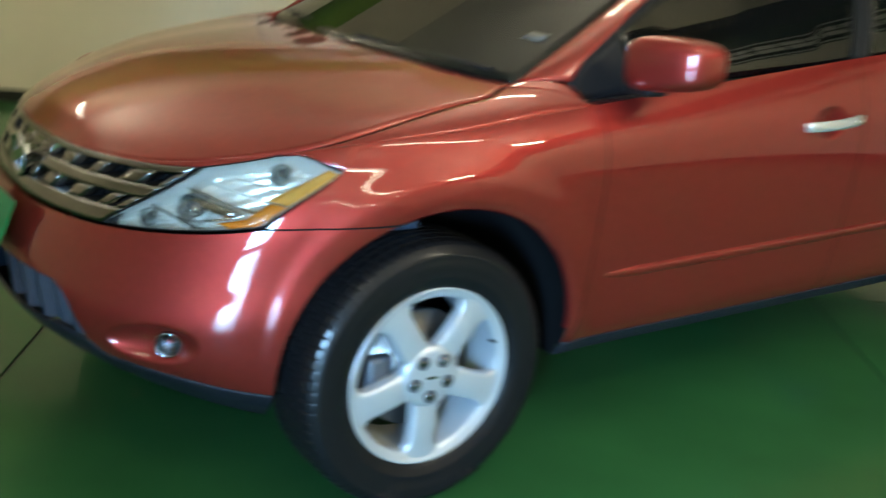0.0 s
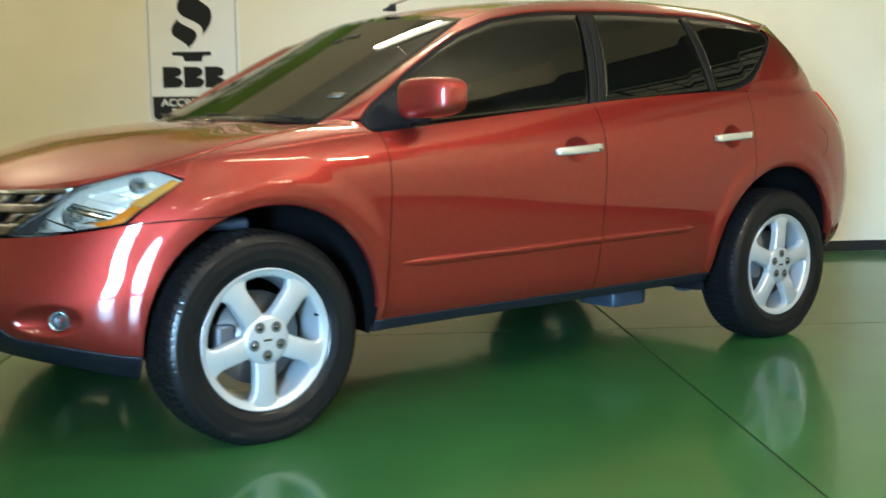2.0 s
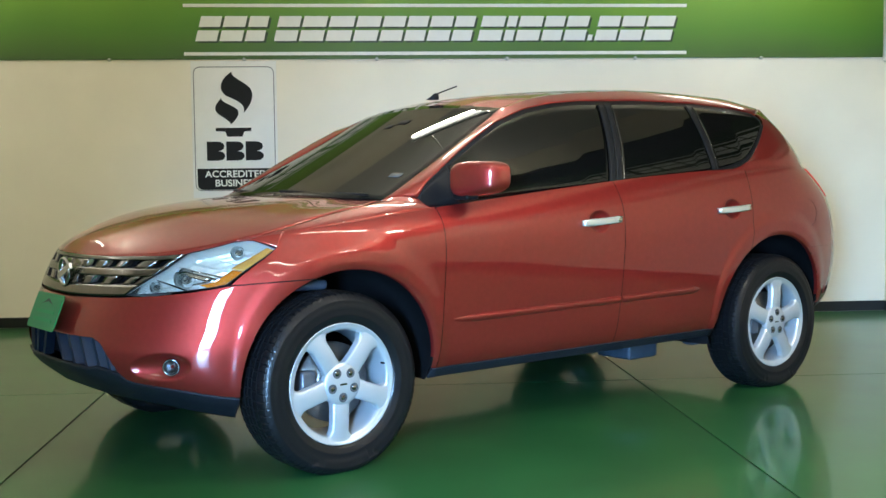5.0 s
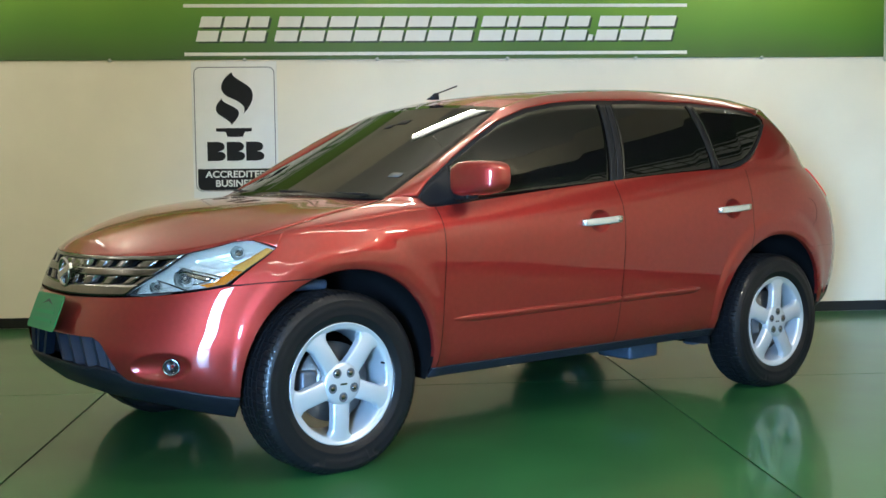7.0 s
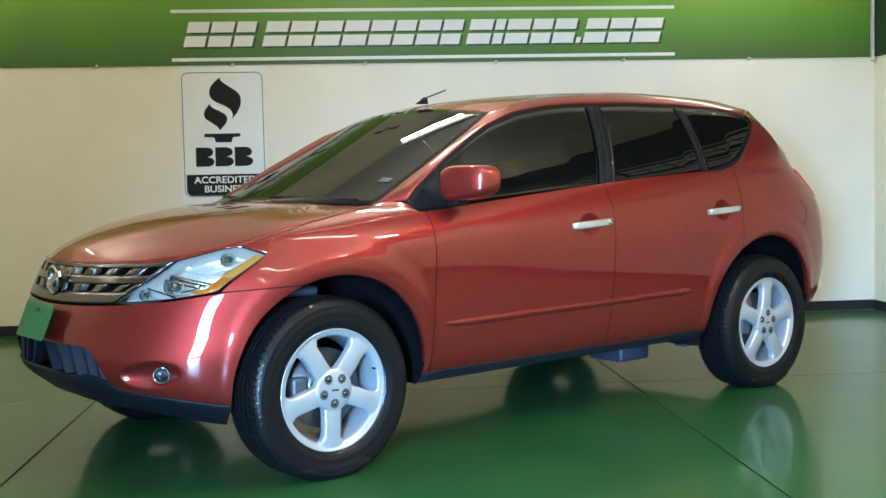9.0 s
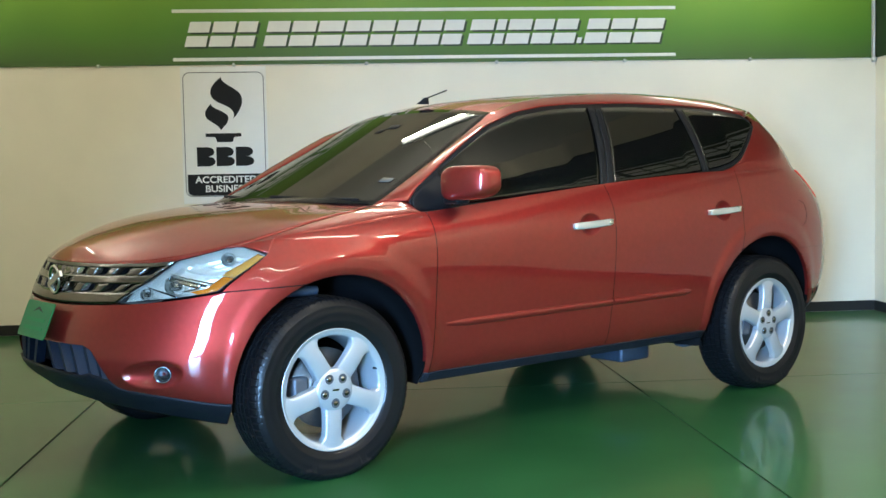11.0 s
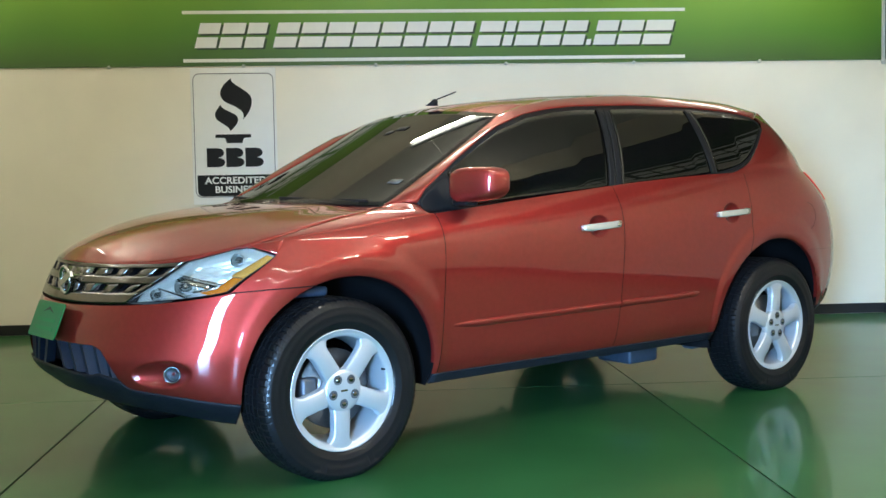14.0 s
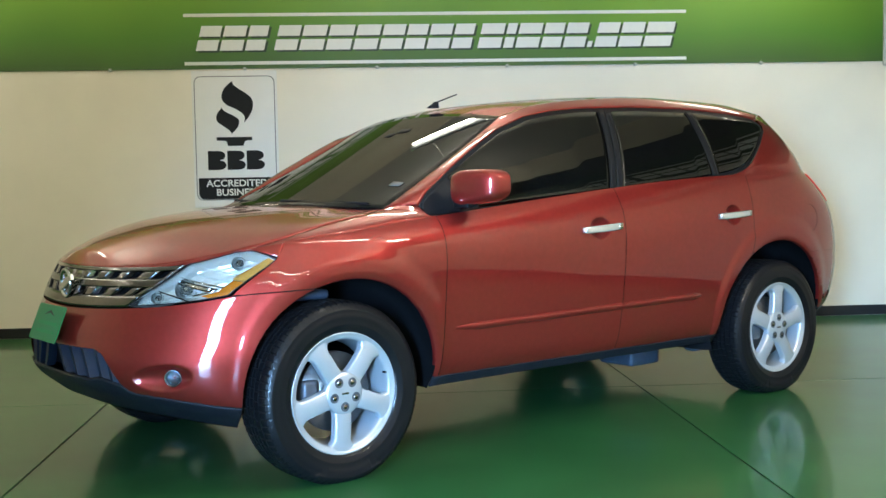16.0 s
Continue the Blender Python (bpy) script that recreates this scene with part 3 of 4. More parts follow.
V_SILL = 0.52  # where the doors end above the black sill
V_SEAM = 3.64  # where the bumper meets the wing at the wheel opening


def wing_grid(nu=110, nv=40):
    """The front wing: from the lamp's outer end over the arch to the door."""
    cx, cz, r = ARCH[0]
    p0 = body(arch_s(V_SEAM + 0.012), V_SEAM + 0.012)
    a0 = math.atan2(p0[2] - cz, p0[0] - cx)
    p1 = body(s_of(cx + r, V_SILL), V_SILL)
    a1 = math.asin((p1[2] - cz) / r)
    ring = [sv_of(cx + r * math.cos(t), cz + r * math.sin(t)) for t in np.linspace(a0, a1, 60)]
    s_lo, s_hi = s_of(door_front(V_SILL) - G, V_SILL), s_of(door_front(6) - G, 6)
    lo = along((0.578, 4.0), *ring, (s_lo, V_SILL))
    hi = along((0.684, 5.285), (0.703, 6), (s_hi, 6))
    a, b = np.linspace(0, 1, nu), np.linspace(0, 1, nv)[None, :, None]
    L = np.array([lo(t) for t in a])
    H = np.array([hi(t) for t in a**0.8])
    g = L[:, None] * (1 - b) + H[:, None] * b
    bow = np.array([[door_front(v) - DOOR_X for v in row] for row in g[..., 1]]) / (XR - XF)
    return body(g[..., 0] + bow * (a[:, None] ** 10), g[..., 1])


for side in (-1, 1):
    skin("inner_shell", patch(0.72, 3.0, 0.2, 5.97, 150, 40), side, M_GAP, label="dark inner body shell", solid=0, arches=True, lift=-0.016)
    skin("front_wing", wing_grid(), side, M_PAINT, solid=0)
    skin("rear_quarter", patch(at_x(lambda v: door_rear(v) + G), 2.80, 3.0, 6, 130, 90), side, M_PAINT, arches=True, solid=0)
    for nm, fa, fb, h in (("front_door", door_front, door_gap, H_F), ("rear_door", door_gap, door_rear, H_R)):
        door = skin(nm, patch(at_x(lambda v: fa(v) + G), at_x(lambda v: fb(v) - G), V_SILL, 6, 140, 120), side, M_PAINT, arches=True, solid=0)
        # strap handle over its hollow
        x0, x1 = h[0] - 0.127, h[0] + 0.123
        bm = bmesh.new()
        rings = []
        for k in range(13):
            t = k / 12
            x = x0 + (x1 - x0) * t
            zc = h[1] - 0.006 + 0.012 * t
            y = 0.965 + 0.012 * math.sin(math.pi * t)
            hz = 0.0165 * (0.86 + 0.14 * min(1, t * 6)) * (0.9 if k in (0, 12) else 1)
            dy = 0.010 + (0.018 if k in (0, 1, 11, 12) else 0)
            rings.append([bm.verts.new((x, side * yy, zc + zz)) for yy, zz in ((y - dy, -hz), (y - 0.002, -hz), (y, -hz * 0.55), (y, hz * 0.55), (y - 0.002, hz), (y - dy, hz))])
        for a, b in zip(rings, rings[1:]):
            for k in range(6):
                bm.faces.new((a[k], a[(k + 1) % 6], b[(k + 1) % 6], b[k]))
        bm.faces.new(rings[0])
        bm.faces.new(rings[-1])
        hd = part("handle", bm, M_HANDLE, door, "silver strap handle", True)
        if nm == "front_door":
            V, F = lathe([(0.0, -0.003), (0.007, -0.003), (0.009, 0.0)], 14)
            raw("key_lock", V, F, M_CHROME, hd, m=Matrix.Translation((x1 - 0.028, side * 0.9745, h[1] + 0.004)) @ pose(0, 0, 0, 0, 0, 0 if side < 0 else 180))
        # raised moulding low on the door
        xa, xb = (0.555, door_gap(2) - 0.006) if nm == "front_door" else (door_gap(2) + 0.006, 2.15)
        n = 40
        P = []
        for k in range(n):
            x = xa + (xb - xa) * k / (n - 1)
            zc = 0.566 + 0.012 * (x - 0.55)
            fade = min(1, (x - 0.55) / 0.12, (2.155 - x) / 0.05)
            fade = max(0.0, fade)
            row = []
            for dz, out in ((-0.020, -0.002), (-0.016, 0.006), (-0.004, 0.010), (0.006, 0.009), (0.012, 0.005), (0.015, -0.002)):
                zz = zc + dz * (0.4 + 0.6 * fade)
                row.append((x, side_y(x, zz) + out * fade, zz))
            P.append(row)
        skin("side_moulding", P, side, M_PAINT, door, "body-coloured door moulding", 0)
    # black sill
    skin("sill", patch(at_x(lambda v: 0.30), at_x(lambda v: 2.50), 0, V_SILL - 0.02, 60, 10), side, M_BLACK, label="black plastic sill", solid=0.01, arches=True, lift=0.003)
    # black hem of the rear bumper and the bumper corner
    skin("rear_bumper_hem", patch(at_x(lambda v: 3.00), 3.0, 0, 0.985, 40, 8), side, M_BLACK, label="black plastic rear bumper hem", solid=0.008, arches=True)
    skin("rear_bumper", patch(at_x(lambda v: 2.93), 3.0, 1, 2.996, 56, 26), side, M_PAINT, arches=True, solid=0)
    # tail lamp at the corner
    skin("tail_lamp", between(along((2.40, 4.9), (2.8, 4.75)), along((2.28, 5.97), (2.8, 5.97)), 24, 20), side, M_TAIL, label="red tail lamp lens", solid=0.01, lift=0.004)
    # wheel housing
    for cx, cz, r in ARCH:
        V, F, n = [], [], 44
        for i in range(n):
            a = radians(-10 + 200 * i / (n - 1))
            x, z = cx + r * math.cos(a), cz + r * math.sin(a)
            y = side_y(x, z)
            for rr, yy in ((r - 0.001, y - 0.006), (r - 0.001, y - 0.022), (r + 0.012, y - 0.03), (r + 0.02, 0.56), (0.12, 0.55)):
                V.append((cx + rr * math.cos(a), side * yy, cz + rr * math.sin(a)))
        F = quads(n, 5)
        lip = []
        for i in range(60):
            a = radians((4 if cx < 1 else 14) + ((172 if cx < 1 else 160)) * i / 59)
            x, z = cx + r * math.cos(a), cz + r * math.sin(a)
            y = side_y(x, z)
            lip.append([(x, y + 0.001, z), (cx + (r - 0.003) * math.cos(a), y - 0.003, cz + (r - 0.003) * math.sin(a)), (cx + (r - 0.003) * math.cos(a), y - 0.018, cz + (r - 0.003) * math.sin(a))])
        skin("arch_lip", lip, side, M_PAINT, solid=0)
        raw("wheel_housing", V, F, M_GAP, car, "black wheel housing liner", True)
    # fuel lid outline
    if side < 0:
        pts = []
        for a in range(-70, 91, 10):
            x, z = 3.075 + 0.085 * math.cos(radians(a)), 0.945 + 0.075 * math.sin(radians(a))
            y = side_y(x, z)
            pts.append((x, -(y + 0.0005), z))
        tube("fuel_lid_gap", pts, 0.0007, M_GAP, car, "dark gap round the fuel lid")

# ---- front end ----
def columns(s_mid, v_lo, v_hi, nu, nv):
    """A grid from the middle of the nose to the wheel opening; v_lo and v_hi give the levels along it."""
    G_ = np.zeros((nu, nv, 2))
    for i, t in enumerate(np.linspace(0, 1, nu)):
        for j, b in enumerate(np.linspace(0, 1, nv)):
            v = v_lo(t * s_mid) * (1 - b) + v_hi(t * s_mid) * b
            G_[i, j] = t, v
    vs = np.linspace(0, 4.1, 83)
    ends = np.array([arch_s(min(v, 3.7)) for v in vs])
    G_[..., 0] *= np.interp(G_[..., 1], vs, ends)
    return body(G_[..., 0], G_[..., 1])


def level(*pts):
    P = np.array(pts, float)
    return lambda q: float(np.interp(q, P[:, 0], P[:, 1]))


skin("front_bumper", columns(0.74, level((0, 2.62), (0.21, 2.62), (0.245, 2.45), (0.33, 1.35), (0.36, 1.08), (0.39, 1.0), (0.74, 1.0)), level((0, 3.97), (0.575, 3.97), (0.74, V_SEAM)), 180, 50), -1, M_PAINT, whole=True, solid=0)
skin("bumper_hem", columns(0.74, level((0, 0), (0.74, 0)), level((0, 1.35), (0.20, 1.35), (0.235, 1.5), (0.33, 1.28), (0.36, 1.04), (0.39, 0.975), (0.74, 0.975)), 120, 14), -1, M_BLACK, label="black plastic lower bumper hem", solid=0.01, whole=True, lift=0.002)
# shut line between bumper and wing, from the lamp to the wheel opening
seam = [body(0.572 + (arch_s(V_SEAM) - 0.572) * t, 3.985 + (V_SEAM - 3.985) * t) for t in np.linspace(0, 1, 20)]
for side in (-1, 1):
    tube("bumper_gap", [(p[0], side * (p[1] + 0.0003), p[2]) for p in seam], 0.0022, M_GAP, car, "dark gap between bumper and wing")
# lower intake: dark hollow with upright fins
hollow = between(along((0, 1.2), (0.30, 1.2)), along((0, 2.7), (0.27, 2.7)), 24, 8)
skin("lower_intake", hollow, -1, M_GAP, label="dark lower intake hollow", solid=0, whole=True, lift=-0.06)
for side in (-1, 1):
    for k, s in enumerate((0.03, 0.085, 0.14, 0.195, 0.235)):
        lo, hi = body(s + 0.012, 1.33), body(s - 0.012, 2.63)
        t = 0.013
        bm = bmesh.new()
        vs = []
        for p in (lo, hi):
            vs.append([bm.verts.new((p[0] + dx, side * (p[1] + dy), p[2])) for dx, dy in ((0.008, -t), (0.008, t), (0.05, t + 0.012), (0.05, -t + 0.012))])
        a, b = vs
        for i in range(4):
            bm.faces.new((a[i], a[(i + 1) % 4], b[(i + 1) % 4], b[i]))
        bm.faces.new(a[::-1])
        bm.faces.new(b)
        part("intake_fin", bm, M_FIN, car, "grey upright intake fin")
    # fog lamp in its hollow
    fog = Matrix.Translation((-0.612, side * 0.650, 0.460)) @ pose(0, 0, 0, 0, 0, -38 if side < 0 else 218)
    V, F = lathe([(0.029, 0.03), (0.034, 0.0), (0.033, -0.010), (0.029, -0.012), (0.027, -0.004), (0.0, 0.018)], 28)
    lamp = raw("fog_lamp", V, F, M_SATIN, car, "round chrome fog lamp", m=fog)
    V, F = lathe([(0.028, -0.004), (0.022, -0.011), (0.012, -0.014), (0.0, -0.015)], 28)
    raw("lens", V, F, M_COVER, lamp, "clear glass lens")

# grille
A, B_, C, D, K = (0.268, 4.06), (0.568, 4.05), (0.680, 5.26), (0.600, 5.97), (0.440, 5.76)
g_lo = along((0, 4.05), (A[0] - 0.008, 4.05))
g_hi = along((0, 5.84), (0.29, 5.86), (K[0] - 0.012, K[1] - 0.02))


CELLS_LO = ((0.125, 0.22), (0.35, 0.515), (0.64, 0.795), (0.875, 0.94))
CELLS_HI = ((0.165, 0.28), (0.38, 0.515), (0.59, 0.725), (0.85, 0.965))


def grille_at(a, b):
    l, h = g_lo(a), g_hi(a)
    return (l[0] * (1 - b) + h[0] * b, l[1] * (1 - b) + h[1] * b)


def grille_patch(a0, a1, b0, b1, nu=6, nv=4, lean=0.0):
    aa, bb = np.linspace(0, 1, nu), np.linspace(b0, b1, nv)
    G_ = np.array([[grille_at(min(1, max(0, a0 + (a1 - a0) * p + lean * (q - 0.5))), q) for q in bb] for p in aa])
    return body(G_[..., 0], G_[..., 1])


skin("grille_back", grille_patch(0, 1, 0, 1, 30, 8), -1, M_GAP, label="dark grille backing", solid=0, whole=True, lift=-0.05)
ROWS = ((0.24, 0.47, CELLS_LO), (0.66, 0.89, CELLS_HI))
for b0, b1 in ((0.0, 0.24), (0.47, 0.66), (0.89, 1.0)):
    skin("grille_bar", grille_patch(0, 1, b0, b1, 40, 5), -1, M_SATIN, label="satin chrome grille bar", solid=0.012, whole=True, lift=0.002)
for side in (-1, 1):
    for b0, b1, cells in ROWS:
        # posts between the openings, and a dark funnel with a glint strip inside each
        ends = [0.10] + [a for c in cells for a in c] + [1.0]
        for a0, a1 in zip(ends[::2], ends[1::2]):
            if a1 - a0 > 0.005:
                skin("grille_post", grille_patch(a0, a1, b0 - 0.01, b1 + 0.01, 4, 4), side, M_SATIN, label="satin chrome grille post", solid=0.012, lift=0.001)
        for a0, a1 in cells:
            d = 0.16 * (a1 - a0)
            front = [body(*grille_at(a, b)) for a, b in ((a0, b0), (a1, b0), (a1, b1), (a0, b1))]
            back = [body(*grille_at(a, b)) + np.array((0.045, -0.02, -0.006)) for a, b in ((a0 + d, b0 + 0.05), (a1, b0 + 0.05), (a1, b1 - 0.02), (a0 + d, b1 - 0.02))]
            V = [(p[0], side * p[1], p[2]) for p in front + back]
            cell = raw("grille_cell", V, [(k, (k + 1) % 4, 4 + (k + 1) % 4, 4 + k) for k in range(4)], M_TRIM, car, "dark funnel of a grille opening", False)
            # chrome strip stands in for the window light on the funnel's inner wall
            inner = [body(*grille_at(a, b)) + np.array((dx, -0.4 * dx, 0)) for a, b, dx in ((a0 + 0.008, b1, 0.002), (a0 + 0.008, b0 + 0.015, 0.002), (a0 + d * 1.5, b0 + 0.045, 0.02), (a0 + d * 1.5, b1, 0.02))]
            raw("edge_glint", [(p[0], side * p[1], p[2]) for p in inner], [(0, 1, 2, 3)], M_FUNNEL, cell, "chrome strip as the glint on the inner wall", False, 0.002)
    skin("grille_centre", grille_patch(0, 0.10, 0.15, 0.92, 5, 5), side, M_SATIN, label="satin chrome grille centre", solid=0.012)
# round badge, a plain ring with a bar
bp = body(0.0, 4.95)
badge = Matrix.Translation((bp[0] - 0.012, 0, bp[2])) @ pose(0, 0, 0, 0, -22, -90)
V, F = lathe([(0.046, 0.0), (0.058, -0.006), (0.062, -0.014), (0.056, -0.018), (0.048, -0.014), (0.046, 0.0)], 32)
bd = raw("badge", V, F, M_FUNNEL, car, "plain chrome ring badge", m=badge)
boxed("badge_bar", (-0.075, 0.075, -0.016, 0.0, -0.014, 0.014), M_FUNNEL, bd, "plain chrome bar", 0.003)
# bonnet lip between grille, lamps and bonnet
lipc = along((0, 5.87), (0.29, 5.89), (K[0], K[1] + 0.02), (D[0], D[1] + 0.006), (0.684, 5.285))
skin("bonnet_lip", between(lipc, along((0, 6), (0.703, 6)), 90, 8), -1, M_PAINT, whole=True)


# headlamps
def lamp_at(a, b):
    hi_k = along(A, K, D)
    # upper edge from the inner corner to the top, lower edge along the bumper then up the outer end
    up, dn = hi_k(a), along(A, B_, C)(a)
    return (dn[0] * (1 - b) + up[0] * b, dn[1] * (1 - b) + up[1] * b)


def lamp_patch(a0, a1, b0, b1, nu, nv):
    G_ = np.array([[lamp_at(a, b) for b in np.linspace(b0, b1, nv)] for a in np.linspace(a0, a1, nu)])
    return body(G_[..., 0], G_[..., 1])


for side in (-1, 1):
    P = lamp_patch(0.0, 1, 0, 1, 60, 24)
    N = np.cross(np.gradient(P, axis=0), np.gradient(P, axis=1))
    N /= np.linalg.norm(N, axis=-1)[..., None] + 1e-9
    N *= np.sign((N * (P - (1.4, 0, 0.75))).sum())
    ea, eb = np.linspace(0, 1, 60)[:, None], np.linspace(0, 1, 24)[None, :]
    sunk = 0.002 + 0.036 * np.minimum(1, 7 * np.minimum(np.minimum(ea, 1 - ea) * 2, np.minimum(eb, 1 - eb)))
    # stepped, faceted reflector
    steps = 0.010 * (np.floor(ea * 9) % 2) + 0.008 * np.abs((eb * 5 + ea * 4) % 1 - 0.5)
    bowl = skin("headlamp", P - N * (sunk + steps * (sunk > 0.03))[..., None], side, M_REFL, label="clear headlamp with chrome reflectors and amber edge", solid=0)
    bowl.data.polygons.foreach_set("use_smooth", [False] * len(bowl.data.polygons))
    skin("cover", P, side, M_COVER, bowl, "clear lamp cover", 0.003)
    edge = np.concatenate([P[:, 0], P[-1, :], P[::-1, -1]])
    edge[:, 1] *= side
    tube("seal", [tuple(p) for p in edge], 0.0016, M_TRIM, bowl, "thin black seal", closed=True)
    skin("turn_lens", lamp_patch(0.40, 0.66, 0.03, 0.19, 16, 4), side, M_AMBER, bowl, "amber turn signal lens", 0.006, lift=-0.008)
    skin("side_marker_lens", lamp_patch(0.67, 0.985, 0.04, 0.23, 16, 4), side, M_PALEAMBER, bowl, "pale amber side marker lens", 0.006, lift=-0.008)
    skin("bright_strip", lamp_patch(0.46, 0.52, 0.30, 0.86, 4, 10), side, M_CHROME, bowl, "bright chrome strip", 0.004, lift=-0.012)
    skin("bright_strip", lamp_patch(0.38, 0.52, 0.235, 0.29, 10, 3), side, M_CHROME, bowl, "bright chrome strip", 0.004, lift=-0.012)
    for a, b, r in ((0.40, 0.52, 0.040), (0.84, 0.50, 0.026), (0.20, 0.5, 0.022)):
        s, v = lamp_at(a, b)
        p = body(s, v)
        m = Matrix.Translation((p[0] + 0.022, side * (p[1] - 0.016), p[2])) @ pose(0, 0, 0, 0, 0, -48 if side < 0 else 228)
        V, F = lathe([(r * 1.05, -0.018), (r, 0.0), (r * 0.75, 0.02), (r * 0.4, 0.03), (0, 0.033)], 24)
        raw("reflector", V, F, M_BULB, bowl, "round chrome reflector", m=m)
        V, F = lathe([(r * 0.55, 0.01), (r * 0.5, -0.008), (r * 0.3, -0.018), (0, -0.022)], 20)
        raw("projector_lens", V, F, M_BULB, bowl, "bright bulb shield", m=m)
    for a0, a1, mt in ((0.30, 0.315, M_SATIN), (0.55, 0.565, M_CHROME)):
        skin("divider", lamp_patch(a0, a1, 0.05, 0.95, 3, 10), side, mt, bowl, "slim divider", 0.006, lift=-0.02)

# ---- bonnet ----
WS_B, WS_T = (0.340, 0.710, 1.078), (1.122, 0.569, 1.489)  # foot and head of the windscreen's edge
WS_BC, WS_TC = (0.194, 0, 1.091), (1.081, 0, 1.526)  # the same in the middle
BX, BZ = (-0.718, -0.66, -0.50, -0.25, 0.03, 0.30, 0.60), (0.875, 0.93, 0.992, 1.046, 1.076, 1.09, 1.10)


def top_sheet(s, r):
    """Point of the bonnet and wing tops: r from the middle (0) to the waist rail (1)."""
    s, r = np.broadcast_arrays(np.asarray(s, float), np.asarray(r, float))
    e = rail(6, s)
    zc = catmull(BX, BZ, e[..., 0])
    crown = 0.008 * (1 - 1 / (1 + np.exp(-(r - 0.55) * 22))) * np.clip((e[..., 0] + 0.7) / 0.3, 0, 1)
    q = e.copy()
    q[..., 1] = e[..., 1] * r
    up_ = np.clip((e[..., 0] + 0.45) / 0.65, 0, 1)
    rise = 0.04 * up_ * up_ * (3 - 2 * up_) * r**3 * np.clip((1 - r) / 0.105, 0, 1) ** 0.7
    q[..., 2] = e[..., 2] + (zc - e[..., 2]) * (1 - r**2.3) + crown + rise
    return q


def r_edge(s):
    t = min(1, max(0, (s - 0.60) / 0.34))
    u = min(1, max(0, (s - 0.93) / 0.06))
    return 1 - 0.105 * t * t * (3 - 2 * t) - 0.085 * u * u * (3 - 2 * u)


def r_inner(x, s):
    """Inner edge of the wing's top: along the bonnet, then under the pillar's foot out to the door."""
    f = min(1, max(0, (x - 0.30) / 0.16))
    return (r_edge(s) + 0.004) * (1 - f) + f


def cowl_x(y):
    return WS_BC[0] + (WS_B[0] - WS_BC[0]) * (abs(y) / WS_B[1]) ** 2.2


n_r = 34
rows = []
for j in range(n_r):
    q = j / (n_r - 1)
    s_end = s_of(cowl_x(q * WS_B[1]) - 0.010, 6)
    ss = s_end * np.linspace(0, 1, 70) ** 0.9
    rr = np.array([q * (r_edge(s) - (0.004 if s > 0.6 else 0)) for s in ss])
    rows.append(top_sheet(ss, rr))
skin("bonnet", np.array(rows), -1, M_PAINT, whole=True)
for side in (-1, 1):
    ss = np.linspace(0.62, s_of(0.485, 6), 60)
    P = np.array([top_sheet(np.full(10, s), np.linspace(min(0.998, r_inner(rail(6, s)[0], s)), 1, 10)) for s in ss])
    skin("wing_top", P, side, M_PAINT)
    ft = np.linspace(0, 1, 14)
    ss = np.array([s_of(0.30 + 0.16 * f, 6) for f in ft])
    lo = np.array([top_sheet(s, (r_edge(s) + 0.004) * (1 - f) + f) for s, f in zip(ss, ft)])
    glass_front = 0.80
    foot_a, foot_b = np.array(WS_B), np.array((0.462, glass_front, 1.08))
    hi = foot_a * (1 - ft[:, None]) + foot_b * ft[:, None] + np.array((0, 0.6, 0.8)) * (0.048 * ft * (1 - ft))[:, None]
    tt = np.linspace(0, 1, 8)[None, :, None]
    skin("pillar_foot", lo[:, None] * (1 - tt) + hi[:, None] * tt, side, M_PAINT)
    P = np.array([top_sheet(np.full(6, s), np.linspace(r_edge(s) - 0.06, min(0.995, r_edge(s) + 0.06), 6)) for s in np.linspace(0.72, s_of(0.3, 6), 40)])
    skin("wing_gutter", P, side, M_GAP, label="dark bonnet gutter", solid=0, lift=-0.014)

# ---- glasshouse ----
ZB = ((0.46, 1.38, 2.35, 2.52, 2.65, 2.80, 2.93), (1.045, 1.103, 1.188, 1.214, 1.253, 1.345, 1.448))
ZT = ((0.46, 0.52, 0.70, 0.88, 1.005, 1.19, 1.37, 1.53, 1.93, 2.33, 2.66, 2.86, 2.93), (1.075, 1.138, 1.252, 1.352, 1.415, 1.476, 1.506, 1.52, 1.533, 1.53, 1.512, 1.492, 1.455))


def zb(x):
    return catmull(*ZB, x)


def zt(x):
    return np.interp(x, *ZT)


def glass_y(x, z):
    """Half width of the side glass."""
    w = float(np.interp(x, (0.3, 0.46, 0.8, 1.1, 1.4, 2.2, 2.6, 3.0, 3.5), (0.79, 0.803, 0.818, 0.848, 0.872, 0.878, 0.855, 0.795, 0.72)))
    h = z - (1.03 + 0.0688 * (x - 0.35))
    return w - 0.20 * h - 0.70 * h * h if h > 0 else w


def side_pane(fx0, fx1, pad_lo, pad_hi, nu, nv):
    P = []
    for i in range(nu):
        row = []
        for j in range(nv):
            b = j / (nv - 1)
            x0, x1 = fx0(b), fx1(b)
            x = x0 + (x1 - x0) * i / (nu - 1)
            lo, hi = float(zb(x)) + pad_lo, float(zt(x)) - pad_hi
            z = lo + (max(hi, lo + 0.002) - lo) * b
            row.append((x, glass_y(x, z), z))
        P.append(row)
    return np.array(P)


ROOF = (WS_T, (1.31, 0.568, 1.543), (1.60, 0.572, 1.580), (2.07, 0.576, 1.604), (2.70, 0.58, 1.586), (3.06, 0.60, 1.532))


